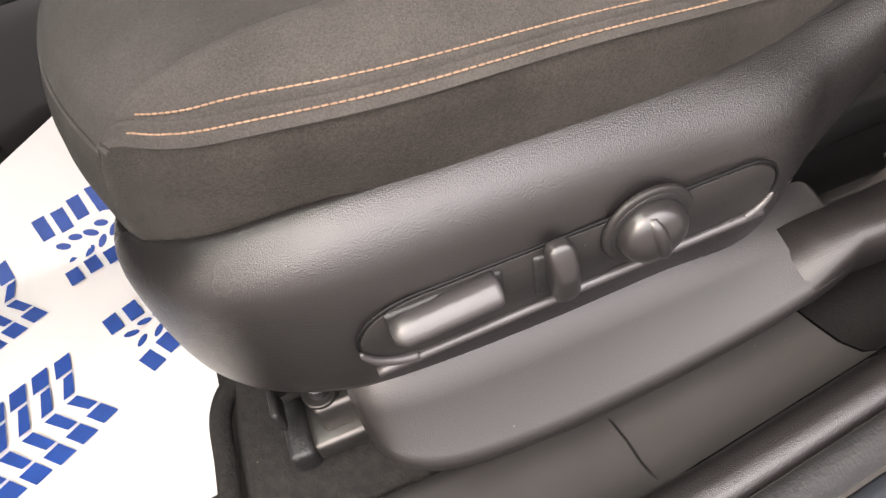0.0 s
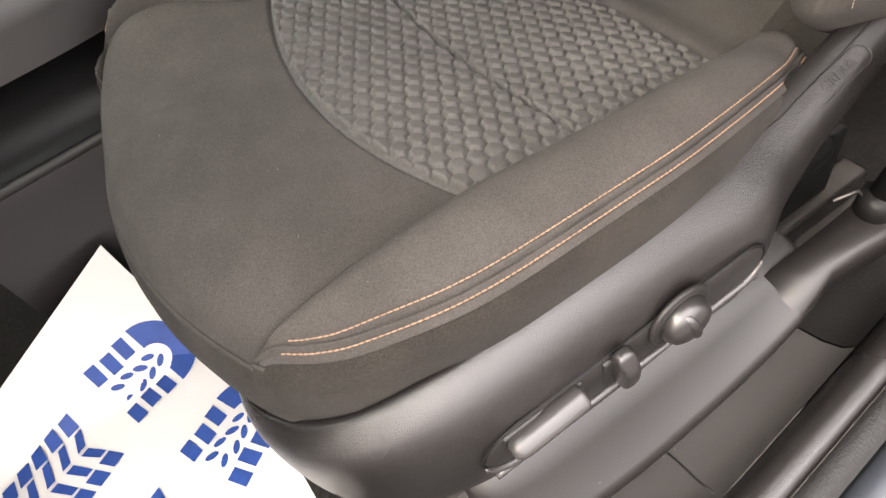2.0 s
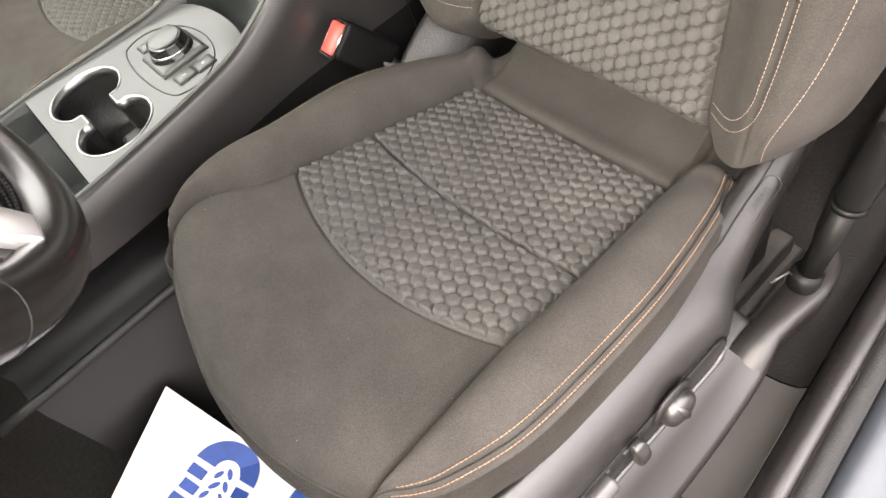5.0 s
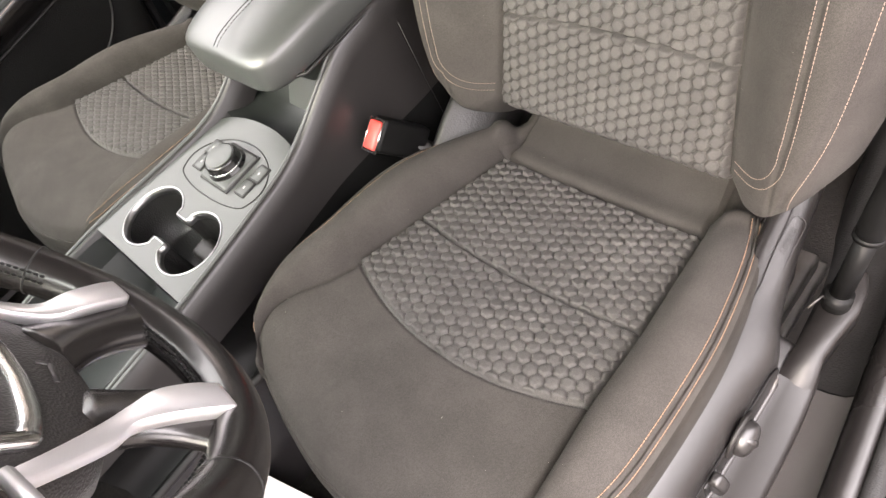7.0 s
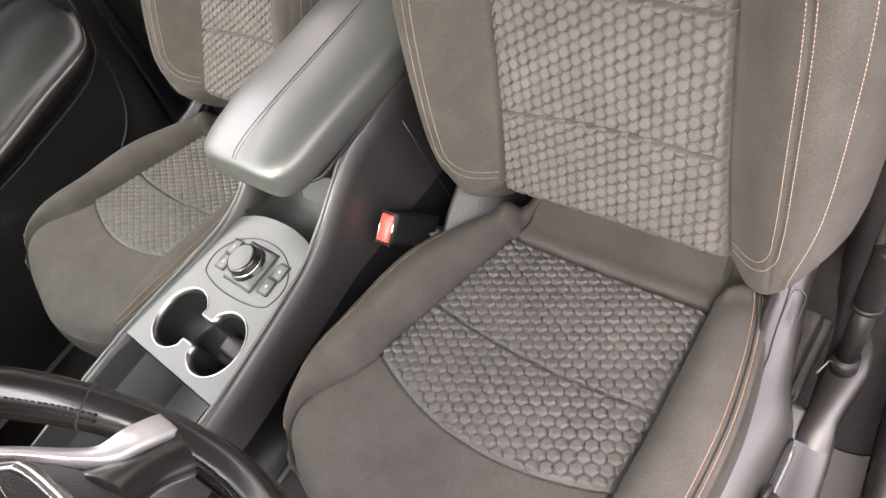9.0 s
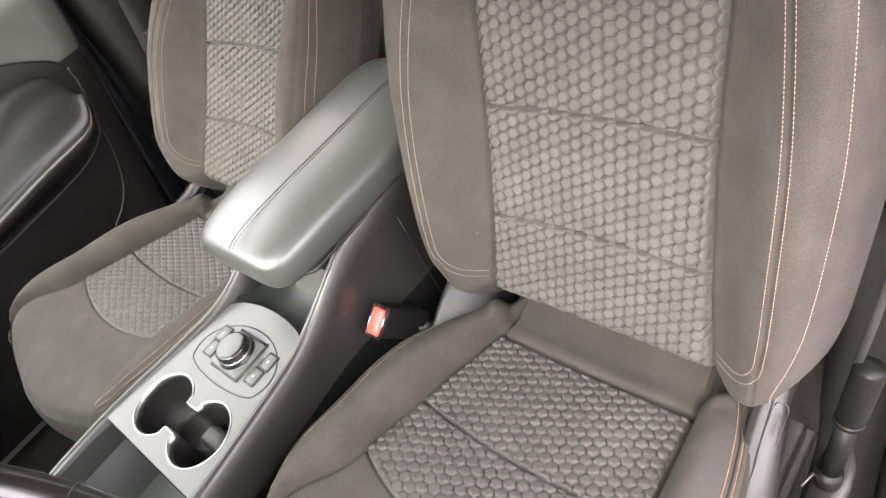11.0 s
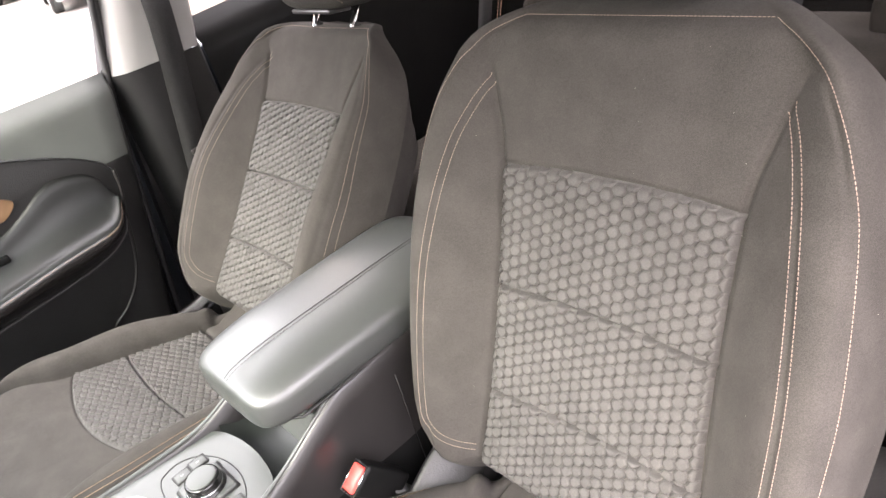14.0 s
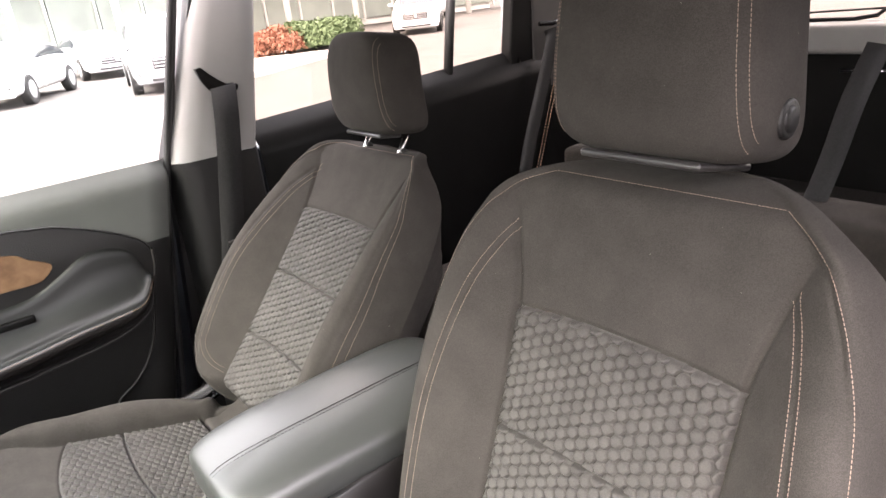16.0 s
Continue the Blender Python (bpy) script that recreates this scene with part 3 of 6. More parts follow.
            add("stitching", threads(P, up_facing(N, face), 0.0036, 0.0028, 0.00036), LIT_THREAD, back, "row of orange thread, paler for the light on it")

    # headrest
    head = empty("headrest")
    head.parent = root
    head.location = (0, 0, -0.1)
    hs = 0.766 + head_up
    pad_w = 0.93 if head_up else 1.0

    def bend(qx, qy, qz):
        return (qx * (1 - 0.15 * (qz / 0.1 + 1) / 2 - 0.05 * max(0, qz / 0.1) ** 3), qy + 0.012 * (qx / 0.11) ** 2 + 0.012 * (qz / 0.1) ** 2 - 0.014 * qz / 0.1, qz)

    cn, sn = math.cos(radians(nod)), math.sin(radians(nod))

    def H(x, up, fore):
        # a place in the headrest, which nods forward about its foot
        up = up + 0.1
        return B(x, hs - 0.1 + cn * up - sn * fore, 0.005 + cn * fore + sn * up)

    bm = superbox(0, 0, 0, 0.112, 0.056, 0.098, 0.36, 0.4, 60, 34, bend)
    for v in bm.verts:
        v.co = Vector(H(v.co.x * pad_w, v.co.z * pad_w, -v.co.y))
    part("pad", bm, FABRIC, head)
    for sgn in (1, -1):
        for xo, w in ((0.098, 0.0), (0.106, 0.0)):
            P, N = [], []
            for k in range(70):
                ph = -1.02 + 2.9 * k / 69
                qz = 0.0983 * np.sign(math.sin(ph)) * abs(math.sin(ph)) ** 0.4
                cy = abs(math.cos(ph)) ** 0.4
                if xo / 0.115 / max(cy, 0.3) > 0.985:
                    continue
                side_k = (1 - min(1, (xo / 0.115 / max(cy, 0.3)) ** (2 / 0.36))) ** 0.18
                qy = -0.0565 * cy * side_k * (1 if abs(ph) < math.pi / 2 else -1)
                g = bend(sgn * xo, qy, qz)
                P.append(np.array(H(g[0] * pad_w * 0.975, g[2] * pad_w, -g[1])))
                r = np.array(H(0, 0, 0))
                N.append(np.array(H(sgn * 0.2, math.sin(ph), math.cos(ph))) - r)
            put("stitching", threads(P, N, 0.0036, 0.0028, 0.00036), LIT_THREAD, head, "row of orange thread, paler for the light on it")
    m = Matrix.Translation(H(side * 0.104, -0.055, -0.026)) @ Matrix.Rotation(radians(90), 4, "Y")
    part("release_button", merge(cyl(0.017, 0.01, 28, 0.003, m=m), cyl(0.012, 0.014, 24, 0.004, m=m)), BLACK, head)
    for px in (-0.06, 0.06):
        part("post", tube([B(px, 0.61, -0.035 if head_up else -0.06), B(px, 0.70 + head_up if head_up else 0.648, -0.025 if head_up else -0.06)], 0.006, 16), CHROME, head)
        part("post_guide", cyl(0.01, 0.01, 20, 0.003, m=Matrix.Translation(B(px, 0.652 if head_up else 0.635, -0.035 if head_up else -0.06)) @ Matrix.Rotation(radians(-recline), 4, "X")), PLASTIC, head)
    tray = rbox(0.12 if head_up else 0.128, 0.05 if head_up else 0.09, 0.008, 0.0035, 3)
    for v in tray.verts:
        v.co = Vector(H(v.co.x, -0.1 + (0.008 if head_up else 0) + v.co.z, (-0.006 if head_up else -0.024) + v.co.y))
    part("lower_shell", tray, SWITCH, head, "dark plastic shell under the pad")

    # shield along the door side, wrapped round the front corner
    st = [(0.09, -0.272, 0.306, 0.24, 0.004), (0.13, -0.272, 0.316, 0.242, 0.008), (0.16, -0.264, 0.326, 0.242, 0.013), (0.187, -0.246, 0.336, 0.24, 0.019), (0.209, -0.218, 0.347, 0.239, 0.023),
          (0.222, -0.18, 0.356, 0.238, 0.026), (0.227, -0.14, 0.359, 0.237, 0.0265), (0.2275, -0.07, 0.358, 0.236, 0.0265), (0.224, 0.0, 0.353, 0.235, 0.028), (0.217, 0.05, 0.35, 0.236, 0.036),
          (0.206, 0.09, 0.351, 0.262, 0.031), (0.199, 0.13, 0.354, 0.292, 0.028), (0.195, 0.17, 0.361, 0.308, 0.025), (0.191, 0.22, 0.378, 0.33, 0.023), (0.188, 0.28, 0.405, 0.36, 0.022)]
    D = smooth_path(st, 90)
    tg = np.gradient(D[:, :2], axis=0)
    tg /= np.linalg.norm(tg, axis=1)[:, None]
    nr = np.stack([tg[:, 1], -tg[:, 0]], 1)
    prof = [(-0.5, 0.3), (-0.32, 0.1), (-0.22, 0.02), (-0.1, 0.0), (0.05, 0.004), (0.22, 0.026), (0.42, 0.058), (0.62, 0.1), (0.8, 0.16), (0.92, 0.25), (0.98, 0.39), (1.0, 0.56), (0.99, 0.7), (0.95, 0.84), (0.88, 0.95), (0.8, 1.0), (0.5, 1.0)]
    V = np.zeros((len(D), len(prof), 3))
    for k, (d, f) in enumerate(prof):
        V[:, k, :2] = D[:, :2] + nr * (d * D[:, 4])[:, None]
        V[:, k, 2] = D[:, 2] + (D[:, 3] - D[:, 2]) * f
    V[:, :, 0] *= side
    shield = add("side_shield", mesh_of("shield", V.reshape(-1, 3), grid_faces(*V.shape[:2])), GRAIN, root, "grained dark plastic shield along the seat's side")
    # rail cover below the shield
    rows = []
    for y, x0, x1, zt, zb in ((-0.19, 0.24, 0.246, 0.228, 0.205), (-0.184, 0.243, 0.264, 0.234, 0.203), (-0.17, 0.247, 0.278, 0.24, 0.2), (-0.14, 0.25, 0.287, 0.243, 0.197), (-0.08, 0.25, 0.29, 0.243, 0.196), (0.0, 0.249, 0.288, 0.241, 0.2), (0.06, 0.247, 0.284, 0.238, 0.206), (0.1, 0.244, 0.279, 0.236, 0.214), (0.112, 0.246, 0.274, 0.234, 0.218), (0.118, 0.25, 0.266, 0.228, 0.222)):
        rows.append([(side * px, y, pz) for px, pz in ((x0 - 0.02, zt + 0.004), (x0, zt), (x0 + 0.35 * (x1 - x0), zt - 0.35 * (zt - zb)), (x0 + 0.8 * (x1 - x0), zb + 0.12 * (zt - zb)), (x1 - 0.004, zb + 0.003), (x1, zb - 0.002), (x1 + 0.001, zb - 0.008), (x1 - 0.004, zb - 0.013), (x0 - 0.02, zb - 0.012))])
    R = np.array([smooth_path(np.array(rows)[:, k], 60) for k in range(9)]).transpose(1, 0, 2)
    add("rail_cover", mesh_of("cover", R.reshape(-1, 3), grid_faces(*R.shape[:2])), COVER, root, "flared dark plastic seat rail cover")
    # rails, cross bar and pan
    for rx in (-0.19, 0.2):
        rail = add("seat_rail", merge(rbox(0.044, 0.5, 0.02, 0.004, 2, Matrix.Translation((rx * side, 0.02, 0.142))), rbox(0.026, 0.48, 0.03, 0.004, 2, Matrix.Translation((rx * side, 0.02, 0.165)))), STEEL)
        part("end_cap", rbox(0.046, 0.018, 0.024, 0.004, 2, Matrix.Translation((rx * side, -0.238, 0.14))), BLACK, rail)
        part("bolt", cyl(0.007, 0.012, 20, 0.002, m=Matrix.Translation((rx * side, -0.212, 0.186))), BLACK, rail)
        part("washer", cyl(0.012, 0.004, 24, 0.001, m=Matrix.Translation((rx * side, -0.212, 0.181))), STEEL, rail)
        part("latch_bar", tube([(rx * side - 0.016, -0.246, 0.172), (rx * side - 0.016, -0.2, 0.186), (rx * side - 0.012, -0.12, 0.19)], 0.0035, 8), STEEL, rail)
        part("end_bracket", rbox(0.024, 0.006, 0.022, 0.003, 2, Matrix.Translation((rx * side - 0.006, -0.243, 0.172))), BLACK, rail)
        add("riser", rbox(0.012, 0.4, 0.09, 0.004, 2, Matrix.Translation((rx * side * 0.98, 0.02, 0.21))), JET)
    add("seat_pan", rbox(0.42, 0.42, 0.03, 0.012, 3, Matrix.Translation((0, -0.01, 0.25))), JET)
    # hinge arm on the inner side, from the cushion's frame up into the backrest
    q = -side
    arm = smooth_path([(0.03, 0.29), (0.075, 0.345), (0.1, 0.368), (0.13, 0.387), (0.165, 0.404), (0.2, 0.425)], 16)
    rows = []
    for y, z in arm:
        rows.append([(q * px, y + dy, z + dz) for px, dy, dz in ((0.212, 0.01, -0.09), (0.214, 0.0, -0.012), (0.212, 0.0, -0.003), (0.207, 0.0, 0.0), (0.202, 0.001, -0.002), (0.19, 0.01, -0.012), (0.165, 0.03, -0.03), (0.16, 0.03, -0.09))])
    hinge = add("recliner_arm", loft(rows), BLACK, root, "dark satin plastic hinge arm")
    part("arm_slot", rbox(0.03, 0.012, 0.006, 0.002, 2, Matrix.Translation((q * 0.185, 0.083, 0.327))), BLACK, hinge)
    if powered:
        part("panel_joint", tube([(D[k, 0] + 0.009 * min(1, (k - 57) / 9), D[k, 1], D[k, 2] - 0.0012) for k in range(58, 90)], 0.0006, 6), BLACK, shield)
        seat_switches(shield)
        airbag_badge(shield)
    return root


def seat_switches(shield):
    """The plate with slide bar, recline lever and round lumbar knob on the seat's side."""
    outline = []
    for t in np.linspace(math.pi * 0.5, math.pi * 1.42, 18):
        outline.append((-0.138 + 0.035 * math.cos(t), 0.2885 + 0.0235 * math.sin(t)))
    outline.append((-0.158, 0.2645))
    for t in np.linspace(-math.pi * 0.5, math.pi * 0.5, 14):
        outline.append((0.036 + 0.021 * math.cos(t), 0.2915 + 0.0205 * math.sin(t)))
    inner = [(-0.05 + (y + 0.05) * 0.985, 0.289 + (z - 0.289) * 0.93) for y, z in outline]
    # plate isn't sunk; a jet line round it stands for the recess's shadow
    part("plate_shadow_line", tube([(0.2537, y, z) for y, z in outline], 0.0009, 8, closed=True), JET, shield)
    low = [(y, z) for y, z in outline if z < 0.2865]
    low = [low[0]] + [(low[0][0] + (y - low[0][0]), z) for y, z in low[1:]]
    lip = smooth_path(np.array([(0.2552, y, z + 0.0004) for y, z in low]), 80)
    part("plate_lip", tube([tuple(p) for p in lip], [0.0006 + 0.0024 * math.sin(math.pi * k / 79) ** 0.4 for k in range(80)], 10), SWITCH, shield)
    plate = part("switch_plate", prism(inner, "x", 0.247, 0.2545, 0.0004, 2), PLASTIC, shield, "smooth black plastic plate with seat controls")
    bar = []
    for y, r, dz in ((-0.1558, 0.1, 0), (-0.1552, 0.6, 0), (-0.15, 0.95, 0.0005), (-0.142, 1, 0.001), (-0.122, 1, 0.0025), (-0.104, 1, 0.004), (-0.1015, 0.93, 0.0042), (-0.1005, 0.6, 0.0042)):
        bar.append([(0.2605 + max(r, 0.08) * px, y, 0.2992 + dz + max(r, 0.08) * pz) for px, pz in ((-0.0065, 0.006), (0.0005, 0.0062), (0.003, 0.0056), (0.0072, 0.0022), (0.0086, 0.0004), (0.0088, -0.0016), (0.0082, -0.0046), (0.0064, -0.006), (-0.0065, -0.0062))])
    part("slide_switch", loft(bar), SWITCH, plate, "grey plastic seat slide bar")
    part("switch_slot", rbox(0.004, 0.06, 0.018, 0.0019, 2, Matrix.Translation((0.2545, -0.1265, 0.2985))), BLACK, plate)
    part("switch_slot", rbox(0.004, 0.022, 0.03, 0.0019, 2, Matrix.Translation((0.2545, -0.07, 0.2915))), BLACK, plate)
    lever = []
    for z, w, d, dy in ((0.2765, 0.3, 0.4, 0.0), (0.2782, 0.8, 0.7, 0.0), (0.284, 1.0, 0.85, 0.0), (0.295, 0.92, 1.05, -0.0006), (0.3005, 0.92, 1.1, -0.001), (0.309, 0.95, 0.8, -0.0015), (0.3155, 0.85, 0.5, -0.0022), (0.3178, 0.45, 0.3, -0.0022)):
        lever.append([(0.2605 + 0.009 * d * math.copysign(abs(math.cos(t)) ** 0.6, math.cos(t)), -0.0675 + dy + 0.0074 * w * math.copysign(abs(math.sin(t)) ** 0.6, math.sin(t)), z) for t in np.linspace(0, 2 * math.pi, 24, endpoint=False)])
    part("recline_switch", loft(lever), KNOB, plate, "grey plastic recline lever")
    KY, KZ = -0.02, 0.3
    m = Matrix.Translation((0.256, KY, KZ)) @ Matrix.Rotation(radians(90), 4, "Y")
    part("knob_ring", cyl(0.0248, 0.004, 48, 0.0018, m=m), PLASTIC, plate)
    part("knob_recess", cyl(0.0212, 0.0046, 40, 0.0004, m=m), BLACK, plate)
    dome = []
    for h, r in ((0.0, 0.0182), (0.004, 0.0182), (0.008, 0.0174), (0.011, 0.0155), (0.013, 0.012), (0.0142, 0.007), (0.0145, 0.0013)):
        dome.append([(0.2565 + h, KY + r * math.cos(t), KZ + r * math.sin(t)) for t in np.linspace(0, 2 * math.pi, 40, endpoint=False)])
    knob = part("lumbar_knob", loft(dome), KNOB, plate, "round grey lumbar knob with a raised grip")
    ridge = []
    for h in np.linspace(-0.0165, 0.0165, 13):
        w = 0.0058 * (1 - (h / 0.0175) ** 2) ** 0.5 + 0.0006
        top = 0.2565 + 0.0145 * (1 - (h / 0.019) ** 4) ** 0.5 + 0.0018
        ridge.append([(top - dx, KY - h * 0.25 + k * w, KZ + h * 0.96) for dx, k in ((0.01, -1.6), (0.001, -0.5), (0, 0), (0.001, 0.5), (0.01, 1.6))])
    part("grip", loft(ridge), KNOB, knob)


def airbag_badge(shield):
    """Raised oval with the word moulded into the shield's rear."""
    m = Matrix.Translation((0.2125, 0.156, 0.3525)) @ Matrix(((-0.03, -0.87, 0.49, 0), (0.97, -0.13, -0.17, 0), (0.22, 0.47, 0.86, 0), (0, 0, 0, 1)))
    oval = []
    for cx, a0 in ((0.019, -90), (-0.019, 90)):
        oval += [m @ Vector((cx + 0.0075 * math.cos(radians(a0 + k * 15)), 0.0075 * math.sin(radians(a0 + k * 15)), 0.0008)) for k in range(13)]
    badge = part("badge_outline", tube(oval, 0.0004, 6, closed=True), GRAIN, shield)
    cu = bpy.data.curves.new("lettering", "FONT")
    cu.body, cu.size, cu.extrude, cu.align_x, cu.align_y = "AIRBAG", 0.0085, 0.0001, "CENTER", "CENTER"
    tmp = new("lettering_source", cu)
    bpy.context.view_layer.update()
    me = bpy.data.meshes.new_from_object(tmp.evaluated_get(bpy.context.evaluated_depsgraph_get()))
    bpy.data.objects.remove(tmp)
    me.transform(m @ Matrix.Translation((0, 0, 0.0008)))
    put("lettering", me, PLASTIC, badge, "moulded word AIRBAG", False)


SEAT_GAP = -0.737
driver = tagged(empty("bucket_seat", 0, 0, 0.1), "dark grey cloth driver's seat with orange stitching and quilted panels", "car seat", "front seats")
make_seat(driver, 19.15, 1, True, 0.0, 6.0)
passenger = tagged(empty("bucket_seat", SEAT_GAP, -0.032, 0.115), "dark grey cloth passenger seat, reclined, beside the centre console", "car seat", "front seats")
make_seat(passenger, 39.0, -1, False, -0.012, 30.0, 0.017, 1.35)


# ---- cabin shell ----
def structure(name, bm, material, label="", smooth=False):
    ob = part(name, bm, material, None, label, smooth)
    return tagged(ob, kind="structure")


CX = SEAT_GAP / 2


def slab(x0, x1, y0, y1, z0, z1, r=0.01):
    return rbox(x1 - x0, y1 - y0, z1 - z0, r, 3, Matrix.Translation(((x0 + x1) / 2, (y0 + y1) / 2, (z0 + z1) / 2)))


# carpeted floor with the raised fold under the seat's front
rows = []
for y in np.linspace(-1.0, 2.0, 151):
    row = []
    for x in np.linspace(-1.15, 0.31, 60):
        z = 0.075 + 0.05 * sstep(-0.313, -0.279, y) * sstep(0.6, 0.3, y) + 0.25 * sstep(-0.62, -0.98, y)
        z += (0.05 * sstep(0.26, 0.31, x) if y < -0.31 else -0.04 * sstep(0.225, 0.26, x)) + 0.002 * math.sin(41 * x) * math.sin(37 * y)
        row.append((x, y, float(z)))
    rows.append(row)
structure("floor", loft(rows, False, False), CARPET, "black carpeted car floor", True)
# roof out of view, its front edge set to hold back overhead sky
structure("ceiling", slab(-1.1, 0.36, -0.42, 1.95, 1.3, 1.34, 0.015), HEADLINER, "unseen pale grey fabric headliner")

structure("roof_panel", slab(-1.12, 0.38, -0.44, 1.97, 1.343, 1.362, 0.008), BODY, "dark metallic car roof")
# unseen rail and header, added to cut the light on the upper backrests
structure("unseen_roof_rail", tube([(0.355, -0.42, 1.27), (0.37, 0.0, 1.285), (0.375, 0.6, 1.29), (0.36, 1.9, 1.27)], 0.05, 12), HEADLINER, "", True)
structure("unseen_header", tube([(-1.1, -0.4, 1.275), (-0.37, -0.46, 1.3), (0.36, -0.4, 1.275)], 0.045, 12), HEADLINER, "", True)

# door sill beside the seat: carpet edge, grained trim, seal, painted body
def along_sill(profile, y0, y1, n=30):
    out = []
    for y in np.linspace(y0, y1, n):
        k = -0.125 * max(0.0, y + 0.05) * (1 - 0.35 * max(0, y - 0.2))
        lift = 0.10 * float(sstep(0.25, 0.6, y))
        out.append([(x + k, y, z + lift) for x, z in profile])
    return loft(out, False, False)


structure("sill_inner", along_sill([(0.244, 0.085), (0.252, 0.112), (0.266, 0.124), (0.29, 0.131), (0.31, 0.138), (0.326, 0.15), (0.333, 0.163)], -0.3, 0.12), SILL, "", True)
# same profile carried on rearward in a darker colour
structure("sill_inner_rear", along_sill([(0.244, 0.085), (0.252, 0.112), (0.266, 0.124), (0.29, 0.131), (0.31, 0.138), (0.326, 0.15), (0.333, 0.163)], 0.122, 0.6), BLACK, "", True)
structure("sill_carpet", along_sill([(0.27, 0.08), (0.284, 0.114), (0.3, 0.128), (0.33, 0.15)], -0.9, -0.302), CARPET, "", True)
structure("sill_trim", along_sill([(0.333, 0.15), (0.336, 0.172), (0.341, 0.186), (0.348, 0.191), (0.358, 0.192), (0.363, 0.189), (0.365, 0.18)], -0.9, 0.6), GRAIN, "grained black plastic door sill trim", True)
structure("sill_seal", along_sill([(0.3655, 0.17), (0.366, 0.184), (0.371, 0.19), (0.379, 0.189), (0.384, 0.182), (0.386, 0.17)], -0.9, 0.6), WEB, "", True)
structure("sill_body", along_sill([(0.3865, 0.15), (0.389, 0.163), (0.4, 0.165), (0.43, 0.16), (0.455, 0.14), (0.47, 0.08), (0.475, -0.1), (0.44, -0.16)], -1.0, 0.9), BODY, "dark painted car body below the open door", True)

structure("sill_joint", tube([(0.262, -0.04, 0.1165), (0.272, -0.04, 0.1268), (0.29, -0.039, 0.1318), (0.31, -0.04, 0.1388), (0.328, -0.041, 0.1525)], 0.0009, 6), BLACK, "", True)
carpet_edge = smooth_path([(0.118, -0.24), (0.119, -0.268), (0.123, -0.284), (0.135, -0.294), (0.154, -0.299), (0.185, -0.299), (0.22, -0.3), (0.27, -0.302)], 40)
structure("carpet_lip", tube([(x, y, 0.117) for x, y in carpet_edge], 0.0085, 10), CARPET, "", True)

# ---- paper floor mat with printed soles ----
def sheet_z(x, y):
    return 0.086 + 1.2 * max(0, -0.12 - x)


mat_sheet = tagged(empty("paper_floor_mat", 0, -0.42, 0.075), "white paper floor mat printed with blue shoe soles", "floor mat")
MO = Vector((0, -0.42, 0.075))
rows = []
for v in np.linspace(0, 1, 40):
    row = []
    for u in np.linspace(0, 1, 40):
        x = -0.218 + 0.4 * u + 0.1 * v * (1 - u) + 0.05 * v * u
        y = -0.36 + 0.1 * u - (0.36 + 0.02 * u) * v
        row.append(Vector((x, y, sheet_z(x, y) + 0.0015 * math.sin(13 * u) * math.sin(9 * v))) - MO)
    rows.append(row)
bm = loft(rows, False, False)
sheet = part("sheet", bm, PAPER, mat_sheet)


